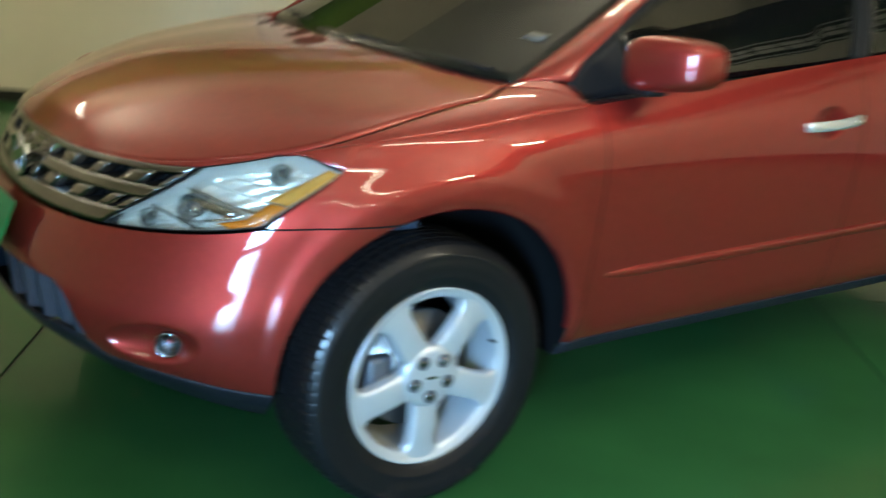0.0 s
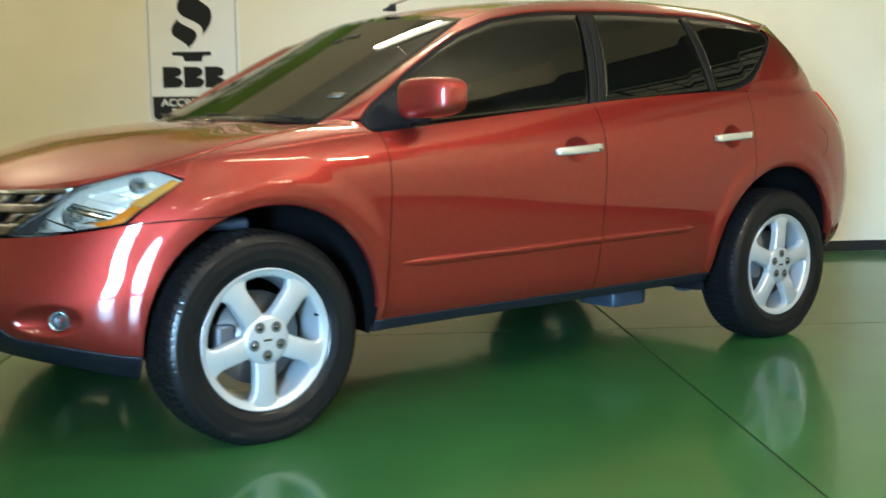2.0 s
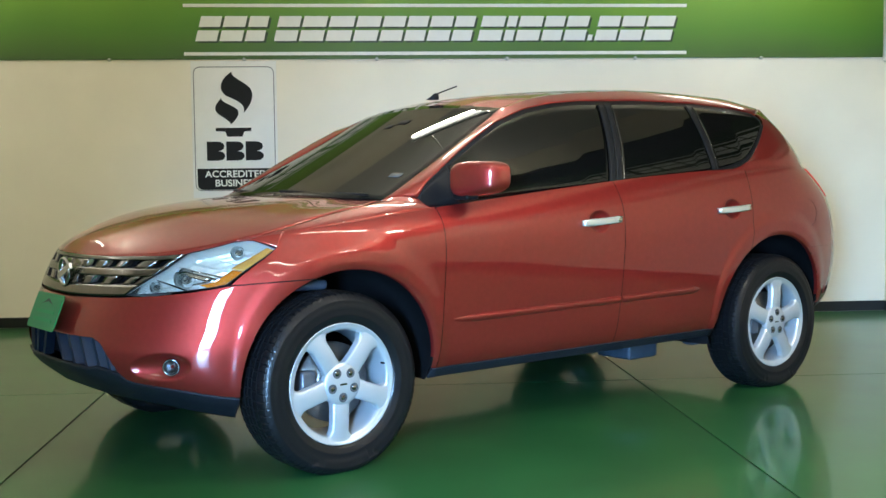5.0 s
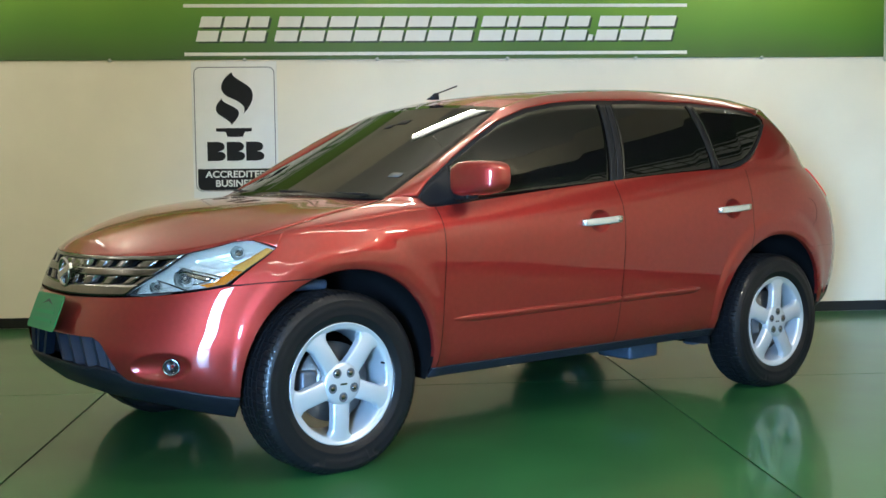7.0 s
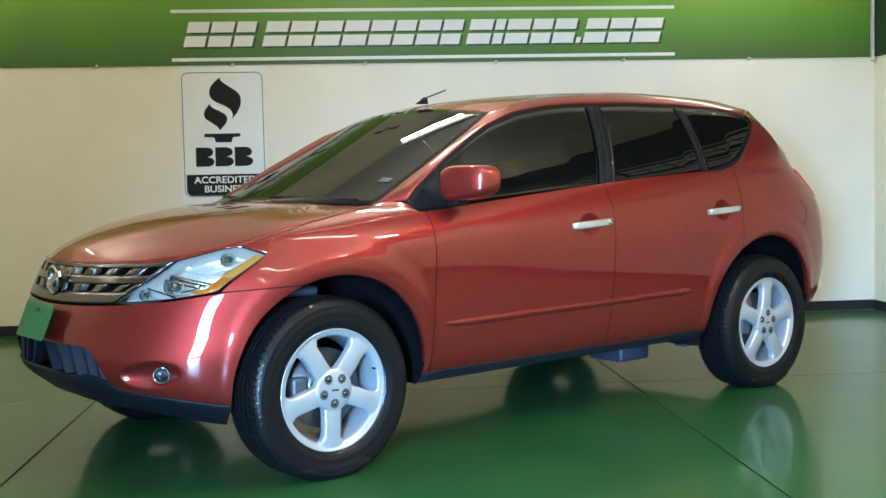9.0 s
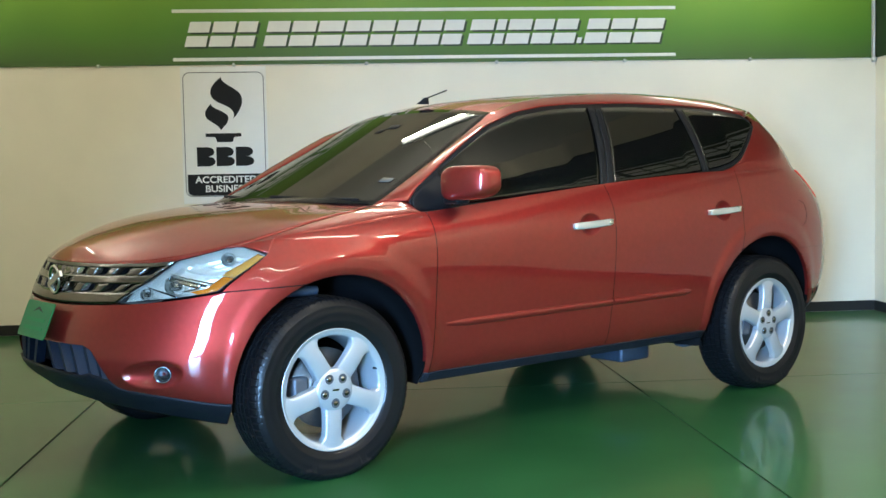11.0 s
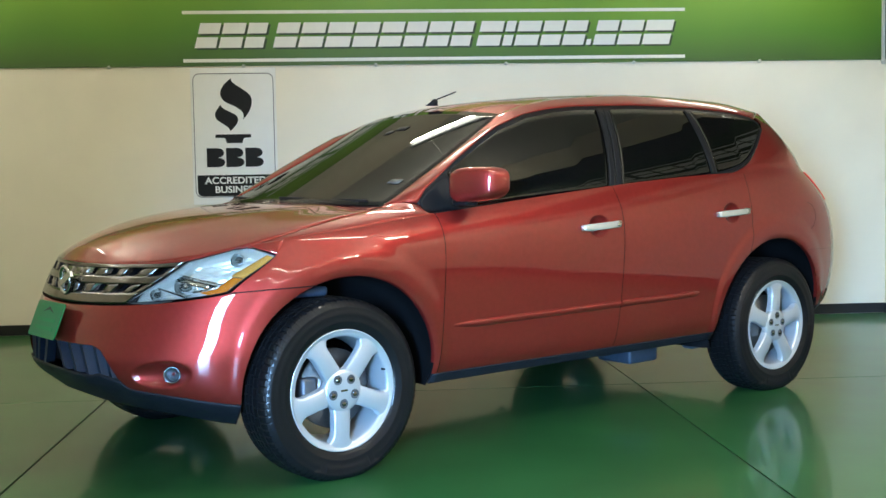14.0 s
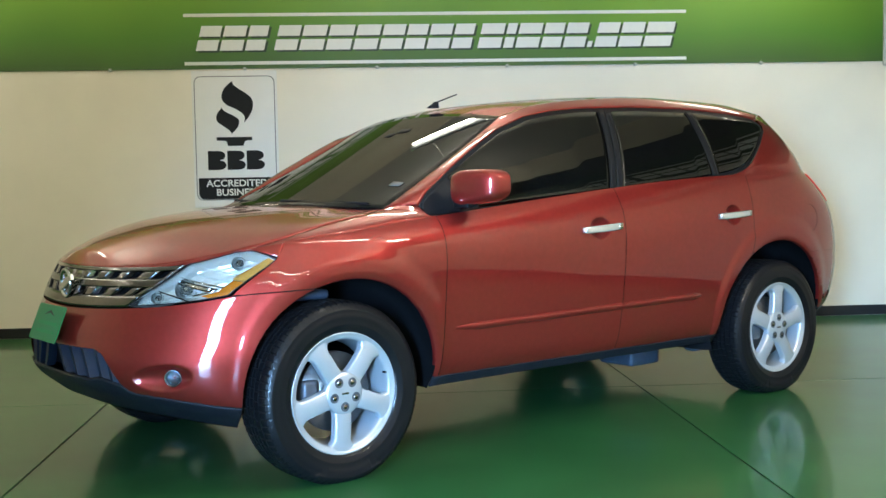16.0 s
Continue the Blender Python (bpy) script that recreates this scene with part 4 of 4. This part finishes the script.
def poly(pts, n, t0=0.0, t1=1.0):
    P = np.array(pts, float)
    d = np.r_[0, np.cumsum(np.linalg.norm(np.diff(P, axis=0), axis=1))]
    t = np.linspace(t0, t1, n) * d[-1]
    return np.stack([catmull(d, P[:, k], t) for k in range(3)], -1)


def ruled(a, b, n, bulge=0.0, out=(0, 0.6, 0.8)):
    t = np.linspace(0, 1, n)[None, :, None]
    return a[:, None] * (1 - t) + b[:, None] * t + np.array(out) * bulge * 4 * t * (1 - t)


for side in (-1, 1):
    skin("window_surround", side_pane(lambda b: 0.465, lambda b: 2.928, -0.016, -0.012, 120, 10), side, M_TRIM, label="gloss black window surround", solid=0.004, lift=-0.0015)
    for nm, f0, f1 in (
        ("front_window", lambda b: 0.68 - 0.03 * b, lambda b: 1.545 + 0.11 * b),
        ("rear_window", lambda b: 1.64 + 0.105 * b, lambda b: 2.315 - 0.033 * b),
        ("quarter_window", lambda b: 2.372 - 0.038 * b, lambda b: 2.912),
    ):
        skin(nm, side_pane(f0, f1, 0.006, 0.012, 40, 14), side, M_GLASS, label="dark tinted side glass", solid=0.0015, lift=0.001)
    for f0, f1 in ((lambda b: 1.552 + 0.11 * b, lambda b: 1.589 + 0.108 * b), (lambda b: 1.594 + 0.108 * b, lambda b: 1.633 + 0.105 * b), (lambda b: 2.322 - 0.033 * b, lambda b: 2.366 - 0.038 * b)):
        skin("window_pillar", side_pane(f0, f1, 0.0, 0.004, 6, 14), side, M_TRIM, label="gloss black pillar cover", solid=0.002, lift=0.0025)
    xs = np.linspace(0.46, 2.925, 90)
    tube("belt_strip", [(x, side * (glass_y(x, float(zb(x)) - 0.012) + 0.002), float(zb(x)) - 0.012) for x in xs], 0.0055, M_TRIM, car, "thin black belt strip")
    # narrow painted shelf between the door tops and the glass
    shelf = [(body(s_of(x, 6), 6.0) + (0, 0, -0.001), (x, glass_y(x, float(zb(x)) - 0.012) - 0.002, float(zb(x)) - 0.014)) for x in np.linspace(0.455, 1.5, 40)]
    skin("belt_shelf", np.array(shelf), side, M_PAINT, solid=0)
    # pillar and roof rail in one sweep
    outer = np.array([(x, glass_y(x, float(zt(x)) + 0.010) + 0.001, float(zt(x)) + 0.010) for x in np.r_[np.linspace(0.462, 1.25, 50), np.linspace(1.27, 2.89, 60)]])
    inner = np.concatenate([ruled(np.array([WS_B]), np.array([WS_T]), 50, -0.005, (-0.45, 0, 0.9))[0], poly(ROOF, 61)[1:]], 0)
    skin("roof_rail", ruled(outer, inner, 10, 0.009), side, M_PAINT)
    # rear pillar
    lowx = np.linspace(2.48, 2.928, 24)
    left = np.array([(x, glass_y(x, float(zb(x)) - 0.016), float(zb(x)) - 0.016) for x in lowx] + [(2.945, glass_y(2.945, 1.462), 1.462), (2.925, glass_y(2.925, 1.49), 1.49), (2.89, glass_y(2.89, 1.499), 1.499)])
    s_end = 2.55
    right = poly((tuple(rail(6, s_end)), (3.33, 0.652, 1.285), (3.225, 0.636, 1.395), (3.135, 0.617, 1.475), (3.06, 0.60, 1.532)), len(left))
    bl = rail(6, np.linspace(s_of(2.48, 6), s_end, 30))
    tl = poly(((2.89, glass_y(2.89, 1.499), 1.499), (2.98, 0.63, 1.52), (3.06, 0.60, 1.532)), 30)
    a, b = np.linspace(0, 1, 30)[:, None, None], np.linspace(0, 1, len(left))[None, :, None]
    coons = bl[:, None] * (1 - b) + tl[:, None] * b + left[None] * (1 - a) + right[None] * a
    coons = coons - (bl[0] * (1 - a) * (1 - b) + bl[-1] * a * (1 - b) + tl[0] * (1 - a) * b + tl[-1] * a * b)
    coons[..., 1] += (0.018 * np.sin(math.pi * a**0.8) * np.sin(math.pi * b**0.9))[..., 0]
    ss = np.linspace(s_of(2.48, 6), s_end, 30)
    tb = body(ss, np.full(30, 6.0)) - body(ss, np.full(30, 5.9))
    tb /= np.linalg.norm(tb, axis=1)[:, None]
    tcn = (coons[:, 1] - coons[:, 0]) * (len(left) - 1)
    aa = np.linspace(0, 1, 30)
    turn_in = (tb * np.linalg.norm(tcn, axis=1)[:, None] - tcn) * np.minimum(1, np.minimum(aa * 5, (1 - aa) * 5))[:, None]
    bb = np.linspace(0, 1, len(left))
    coons = coons + turn_in[:, None] * (bb * (1 - bb) ** 4)[None, :, None]
    skin("rear_pillar", coons, side, M_PAINT, solid=0)

# windscreen, roof, tailgate
hy = np.linspace(0, 1, 24)
wb = np.stack([np.array([cowl_x(y * WS_B[1]) for y in hy]), WS_B[1] * hy, WS_BC[2] + (WS_B[2] - WS_BC[2]) * hy**2], -1)
wh = np.stack([WS_TC[0] + (WS_T[0] - WS_TC[0]) * hy**2.2, WS_T[1] * hy, WS_TC[2] + (WS_T[2] - WS_TC[2]) * hy**2], -1)
wsg = ruled(wb * (1, 0.999, 1), wh * (1, 0.999, 1), 24, -0.005, (-0.45, 0, 0.9))
skin("windscreen", wsg, -1, M_WIND, label="dark windscreen glass", whole=True)
cw = wb.copy()
cw[:, 0] -= 0.016
cw[:, 2] -= 0.016
skin("cowl", ruled(cw, wb + (0.01, 0, -0.004), 4), -1, M_BLACK, label="black cowl below the windscreen", whole=True)
roof_c = np.array([(x, 0, z) for x, z in zip(np.linspace(1.081, 3.12, 60), catmull((1.081, 1.35, 1.77, 2.3, 2.67, 3.12), (1.526, 1.580, 1.618, 1.640, 1.641, 1.60), np.linspace(1.081, 3.12, 60)))])
roof_e = poly(ROOF, 60)
t = np.linspace(0, 1, 26)[:, None, None]
rf = roof_c[None] * (1 - t) + roof_e[None] * t
rf[..., 2] = roof_c[None, :, 2] + (roof_e[None, :, 2] - roof_c[None, :, 2]) * (t[..., 0] ** 2.2)
hx = WS_TC[0] + 0.001 + (WS_T[0] - WS_TC[0]) * (t[..., 0] ** 2.2)
rf[..., 0] = hx + (rf[..., 0] - rf[:, :1, 0]) * (3.1 - hx) / (3.1 - rf[:, :1, 0])
tt_ = np.linspace(0, 1, 26)[:, None]
rf[..., 2] += (WS_TC[2] - 0.001 + (WS_T[2] - WS_TC[2]) * tt_**2 - rf[:, :1, 2]) * np.linspace(1, 0, 60)[None] ** 6
skin("roof", rf, -1, M_PAINT, whole=True, solid=0)
te = poly(((3.06, 0.60, 1.532), (3.135, 0.617, 1.475), (3.225, 0.636, 1.395), (3.33, 0.652, 1.285), tuple(rail(6, 2.55))), 30)
tc = poly(((3.12, 0, 1.60), (3.20, 0, 1.55), (3.32, 0, 1.40), (3.45, 0, 1.24), (3.55, 0, 1.12)), 30)
gate = ruled(tc, te, 24).transpose(1, 0, 2)
foot_line = rail(6, np.linspace(3.0, 2.55, 24))
gate += (foot_line - gate[:, -1])[:, None] * (np.linspace(0, 1, 30) ** 2.5)[None, :, None]
skin("tailgate", gate, -1, M_PAINT, whole=True)
skin("rear_screen", ruled(tc[6:22] * (1, 1, 1), te[6:22] * (1, 0.9, 1), 14).transpose(1, 0, 2), -1, M_GLASS, label="dark tinted rear screen", whole=True, lift=0.008)
skin("tailgate", patch(2.80, 3.0, 3.0, 6, 20, 24), -1, M_PAINT)
skin("tailgate", patch(2.80, 3.0, 3.0, 6, 20, 24), 1, M_PAINT)
# roof aerial
ae = Matrix.Translation((1.155, 0, 1.562))
bm = bmesh.new()
r0 = [bm.verts.new((x, y, 0)) for x, y in ((-0.035, 0), (-0.01, -0.02), (0.03, -0.022), (0.045, 0), (0.03, 0.022), (-0.01, 0.02))]
r1 = [bm.verts.new((x, y, z)) for x, y, z in ((0.018, 0, 0.03), (0.02, -0.008, 0.034), (0.035, -0.009, 0.036), (0.045, 0, 0.034), (0.035, 0.009, 0.036), (0.02, 0.008, 0.034))]
for k in range(6):
    bm.faces.new((r0[k], r0[(k + 1) % 6], r1[(k + 1) % 6], r1[k]))
bm.faces.new(r1)
bm.faces.new(r0[::-1])
aer = part("aerial_base", bm, M_BLACK, car, "black aerial foot", True, ae)
tube("aerial_rod", [(0.03, 0, 0.03), (0.09, 0, 0.05), (0.165, 0, 0.075)], 0.0035, M_BLACK, aer, "thin black aerial rod")

# ---- door mirrors ----
for side in (-1, 1):
    V, F = [], []
    nu_, nv_ = 28, 18
    for i in range(nu_):
        u = 2 * math.pi * i / nu_
        for j in range(nv_):
            w = -math.pi / 2 + math.pi * j / (nv_ - 1)
            cu, su, cw_, sw = math.cos(u), math.sin(u), math.cos(w), math.sin(w)
            e = 0.46
            px = math.copysign(abs(cw_) ** 0.6 * abs(cu) ** e, cu)
            pz = math.copysign(abs(cw_) ** 0.6 * abs(su) ** e, su)
            py = math.copysign(abs(sw) ** 0.62, sw)
            x = px * (0.085 if px < 0 else 0.03)
            taper = 1 - 0.10 * py
            if side > 0:
                V.append((0.83 + 0.085 * py, 0.89 - x * 0.5, 1.135 + pz * 0.06 * taper))
                continue
            V.append((0.655 + x + 0.035 * py * 1.2, side * (0.995 + 0.115 * py), 1.163 + pz * 0.073 * taper + 0.008 * py))
    F = [(i * nv_ + j, i * nv_ + j + 1, ((i + 1) % nu_) * nv_ + j + 1, ((i + 1) % nu_) * nv_ + j) for i in range(nu_) for j in range(nv_ - 1)]
    sh = raw("mirror", V, outward(V, F, (0.655, side * 0.995, 1.163)), M_PAINT, car, "body-coloured door mirror housing")
    prism("mirror_glass", [(x * 0.9, z) for x, z in rounded(0.20, 0.12, 0.03)], 0.004, M_CHROME, sh, "silvered mirror glass", Matrix.Translation((0.690, -0.995, 1.163)) @ pose(0, 0, 0, 0, 0, 83) if side < 0 else pose(0.83, 0.873, 1.135, 0, 0, 0))
    bm = bmesh.new()
    box(bm, 0.585, 0.655, side * 0.92 - 0.05, side * 0.92 + 0.05, 1.072, 1.104, 0.012)
    part("mirror_foot", bm, M_TRIM, sh, "black mirror foot", True)
    # black triangle in the window corner
    P = side_pane(lambda b: 0.475, lambda b: 0.677 - 0.03 * b, -0.006, 0.0, 16, 6)
    skin("window_corner", P, side, M_TRIM, sh, "black window corner cover", 0.004, lift=0.006)

# ---- wheels ----
tp = [(0.236, -0.086), (0.243, -0.100), (0.256, -0.109), (0.272, -0.114), (0.276, -0.1165), (0.281, -0.1150), (0.300, -0.1190), (0.318, -0.1185), (0.330, -0.1150), (0.333, -0.1160), (0.338, -0.1130), (0.350, -0.1060), (0.359, -0.0985), (0.3645, -0.088)]
half = [(0.3670, -0.074), (0.3675, -0.066), (0.3600, -0.065), (0.3600, -0.059), (0.3680, -0.058), (0.3685, -0.032), (0.3610, -0.031), (0.3610, -0.024), (0.3688, -0.023), (0.3690, -0.004), (0.362, -0.003)]
left_p = tp + half
prof = left_p + [(r, -y) for r, y in reversed(left_p)]
NP = len(prof)


def tread(i, j):
    """Cross cuts in the shoulder and tread blocks."""
    jj = min(j, NP - 1 - j)
    if 11 <= jj <= 15 and i % 6 == 0:
        return -0.004 if jj > 11 else -0.002
    if jj in (18, 19) and (i + 2) % 8 == 0:
        return -0.004
    if jj in (22, 23) and (i + 4) % 8 == 0:
        return -0.004
    return 0


V, F = lathe(prof, 480, ripple=tread)
V = [(x, y + (0.006 * math.copysign(1, y) if z < -0.30 and abs(y) > 0.1 else 0), max(z, -HUB + 0.0005)) for x, y, z in V]
tyre_me = bpy.data.meshes.new("tyre")
tyre_me.from_pydata(V, [], outward(V, F, (0, 0, 0)))
tyre_me.materials.append(M_TYRE)
tyre_me.polygons.foreach_set("use_smooth", [math.hypot(p.center[0], p.center[2]) < 0.353 for p in tyre_me.polygons])
V, F = lathe([(0.236, -0.088), (0.2455, -0.094), (0.2460, -0.099), (0.2440, -0.1025), (0.2400, -0.1025), (0.2350, -0.0985), (0.2280, -0.096), (0.2200, -0.094), (0.2150, -0.086), (0.2120, -0.07), (0.205, -0.03), (0.200, 0.05), (0.232, 0.095), (0.243, 0.1)], 96)
rim_me = bpy.data.meshes.new("wheel")
rim_me.from_pydata(V, [], F)
rim_me.materials.append(M_ALLOY)
rim_me.polygons.foreach_set("use_smooth", [True] * len(rim_me.polygons))


def spoke_mesh():
    """One broad spoke, hollowed towards its sides, widening into the rim."""
    n = 22
    V, F = [], []
    cs = ((-1.0, 0.034), (-1.0, 0.008), (-0.93, 0.002), (-0.75, 0.0), (-0.35, -0.0025), (0, -0.003), (0.35, -0.0025), (0.75, 0.0), (0.93, 0.002), (1.0, 0.008), (1.0, 0.034))
    for k in range(n):
        r = 0.055 + (0.2355 - 0.055) * k / (n - 1)
        flare_out = max(0, (r - 0.170) / 0.0655)
        w = 0.0385 + 0.004 * max(0, (0.1 - r) / 0.045) + 0.050 * flare_out**2.8
        if r < 0.10:
            w = min(w, r * math.tan(radians(36)) * 0.985)
        face = -0.094 - 0.006 * math.sin(math.pi * min(1, (r - 0.055) / 0.17)) + 0.0
        for c, dep in cs:
            ang = c * w / r if r > 0.17 else None
            if ang is not None:
                kx, kz = r * math.sin(c * w / r), r * math.cos(c * w / r)
                mixk = min(1, (r - 0.17) / 0.03)
                kx, kz = kx * mixk + c * w * (1 - mixk), kz * mixk + r * (1 - mixk)
            else:
                kx, kz = c * w, r
            V.append((kx, face + dep, kz))
    m = len(cs)
    F = quads(n, m)
    me = bpy.data.meshes.new("spoke")
    me.from_pydata(V, [], outward(V, F, (0, 0.0, 0.14)))
    me.materials.append(M_ALLOY)
    me.polygons.foreach_set("use_smooth", [True] * len(me.polygons))
    return me


def lathe_mesh(name, profile, seg, material, centre=(0, 0.05, 0)):
    V, F = lathe(profile, seg)
    me = bpy.data.meshes.new(name)
    me.from_pydata(V, [], outward(V, F, centre))
    me.materials.append(material)
    me.polygons.foreach_set("use_smooth", [True] * len(me.polygons))
    return me


spoke_me = spoke_mesh()
cap_me = lathe_mesh("hub_cap", [(0.087, -0.07), (0.0865, -0.094), (0.082, -0.100), (0.066, -0.1045), (0.030, -0.1065), (0.0, -0.107)], 48, M_ALLOY)
well_me = lathe_mesh("nut_recess", [(0.0185, -0.1005), (0.0195, -0.1064), (0.0185, -0.1070), (0.0170, -0.1062), (0.0, -0.1060)], 20, M_BARREL)
nut_me = lathe_mesh("lug_nut", [(0.0115, -0.1050), (0.0115, -0.1085), (0.009, -0.1105), (0.0, -0.111)], 6, M_SATIN)
disc_me = lathe_mesh("brake_disc", [(0.06, -0.045), (0.085, -0.05), (0.09, -0.030), (0.160, -0.030), (0.160, -0.002), (0.06, -0.002)], 64, M_DISC)
valve_me = lathe_mesh("valve", [(0.005, 0.0), (0.004, -0.02), (0.0, -0.022)], 10, M_BLACK)


def put(name, me, parent, m=None, label=""):
    ob = new(name, me)
    ob.parent = parent
    if m is not None:
        ob.matrix_basis = m
    if label:
        tagged(ob, label)
    return ob


for x, side, turn in ((0, -1, 183.0), (2.825, -1, 4.0), (0, 1, 20.0), (2.825, 1, 50.0)):
    wm = Matrix.Translation((x, side * 0.797, HUB)) @ pose(0, 0, 0, 0, 0, 0 if side < 0 else 180)
    wh_ = put("wheel", rim_me, car, wm, "silver five-spoke alloy wheel with black tyre")
    put("tyre", tyre_me, wh_, None, "black tyre with worn road tread")
    for k in range(5):
        put("spoke", spoke_me, wh_, pose(0, 0, 0, 0, turn + 72 * k, 0))
        a = radians(-(turn + 72 * k) + 90)
        px, pz = 0.053 * math.cos(a), 0.053 * math.sin(a)
        put("nut_recess", well_me, wh_, Matrix.Translation((px, 0, pz)))
        put("lug_nut", nut_me, wh_, Matrix.Translation((px, 0.001, pz)))
    put("hub_cap", cap_me, wh_, None, "round silver hub cap")
    boxed("cap_mark", (-0.016, 0.016, -0.1075, -0.104, -0.004, 0.004), M_SATIN, wh_, "plain grey mark", 0.001)
    put("brake_disc", disc_me, wh_, None, "steel brake disc")
    bm = bmesh.new()
    box(bm, -0.165, -0.095, -0.062, 0.02, -0.06, 0.06, 0.015)
    part("brake_caliper", bm, M_BARREL, wh_, "grey brake caliper", True)
    put("valve", valve_me, wh_, Matrix.Translation((0.205, -0.075, 0.06)), "black valve")

# ---- underside ----
bm = bmesh.new()
box(bm, -0.36, 3.40, -0.58, 0.58, 0.27, 0.42, 0.03)
part("underbody", bm, M_GAP, car, "dark underbody")
bm = bmesh.new()
box(bm, 1.98, 2.20, -0.60, -0.36, 0.195, 0.30, 0.02)
part("fuel_tank", bm, M_TANK, car, "blue-grey fuel tank edge", True)
bm = bmesh.new()
box(bm, 2.34, 2.56, -0.72, -0.64, 0.25, 0.30, 0.02)
part("trailing_arm", bm, M_TANK, car, "grey suspension arm", True)
V, F = lathe([(0.0, -0.07), (0.018, -0.07), (0.021, -0.06), (0.021, 0.06), (0.018, 0.07), (0.0, 0.07)], 20)
raw("shock_absorber", V, F, M_TANK, car, "grey strut in the wheel housing", m=pose(-0.07, -0.77, 0.745, 0, 0, 78))

# ---- cabin ----
bm = bmesh.new()
box(bm, 0.30, 0.85, -0.72, 0.72, 0.80, 1.06, 0.05)
part("dashboard", bm, M_SEAT, car, "dark dashboard", True)
boxed("cabin_floor", (0.62, 3.3, -0.78, 0.78, 0.46, 0.50), M_SEAT, car, "dark cabin floor")
for x, y in ((1.35, -0.38), (1.35, 0.38), (2.3, -0.36), (2.3, 0.36)):
    bm = bmesh.new()
    box(bm, x - 0.28, x + 0.22, y - 0.25, y + 0.25, 0.50, 0.72, 0.06)
    st = part("seat", bm, M_SEAT, car, "dark cabin seat", True)
    bm = bmesh.new()
    box(bm, -0.07, 0.07, -0.25, 0.25, 0, 0.56, 0.06)
    part("backrest", bm, M_SEAT, st, "", True, pose(x + 0.2, y, 0.66, 0, 14, 0))
    bm = bmesh.new()
    box(bm, -0.05, 0.05, -0.13, 0.13, 0, 0.17, 0.04)
    part("headrest", bm, M_SEAT, st, "", True, pose(x + 0.35, y, 1.21, 0, 12, 0))
V, F = lathe([(0.19, 0.0), (0.18, -0.012), (0.168, 0.0), (0.18, 0.012), (0.19, 0.0)], 36)
raw("steering_wheel", V, F, M_TRIM, car, "black steering wheel rim", m=pose(0.93, -0.38, 0.98, 0, 0, 90) @ pose(0, 0, 0, -62, 0, 0))
bm = bmesh.new()
box(bm, 0.93, 0.955, -0.12, 0.12, 1.385, 1.45, 0.012)
part("inside_mirror", bm, M_TRIM, car, "black inside mirror", True)
# sticker low on the windscreen
skin("sticker", wsg[19:22, 5:7], -1, M_STICKER, label="small pale windscreen sticker", solid=0.001, lift=0.003)
skin("mirror_mount", wsg[0:3, 17:19], -1, M_PANELINK, label="dark mirror mount behind the windscreen", solid=0.001, lift=0.002)
skin("mirror_mount", wsg[2:6, 18:20], -1, M_PANELINK, label="dark mirror mount behind the windscreen", solid=0.001, lift=0.002)
# wipers
for y0, y1 in ((-0.62, -0.05), (-0.02, 0.55)):
    tube("wiper", [(cowl_x(y0) + 0.02, y0, 1.098), (cowl_x(y1) + 0.03, y1, 1.112)], 0.006, M_BLACK, car, "black wiper")
# dealer plate
pl = Matrix.Translation((-0.862, -0.015, 0.640)) @ pose(0, 0, 0, 0, 0, -90) @ pose(0, 0, 0, -22, 0, 0)
plate = prism("number_plate", rounded(0.305, 0.152, 0.012), 0.004, M_PLATE, car, "green dealer plate", pl, 0.0008)
prism("plate_mark", [(-0.06, 0.03), (0.0, 0.055), (0.06, 0.03), (0.0, 0.042)], 0.001, M_DARKINK, plate, "dark plain swoosh", Matrix.Translation((0, -0.0045, 0)))
for z in (0.0, -0.035):
    boxed("plate_bar", (-0.10, 0.10, -0.0055, -0.0042, z - 0.008, z + 0.006), mat("plate_ink", (0.012, 0.24, 0.08), 0.5), plate, "faint green bar")

# ---- floor slabs ----
floor = thing("floor", "glossy green epoxy coated concrete floor with joints", "floor", kind="structure")
boxed("joint_bed", (W_LEFT, W_RIGHT, W_FRONT, W_BACK, -0.10, -0.006), M_JOINT, floor, "dark joint bed")
jx = [W_LEFT, -4.295, -1.322, 1.65, W_RIGHT]
jy = [W_FRONT, -4.1, -1.1, 1.85, W_BACK]
for xa, xb in zip(jx, jx[1:]):
    for ya, yb in zip(jy, jy[1:]):
        bm = bmesh.new()
        box(bm, xa + 0.005, xb - 0.005, ya + 0.0025, yb - 0.0025, -0.0055, 0.0, 0.0018)
        part("slab", bm, M_FLOOR, floor)
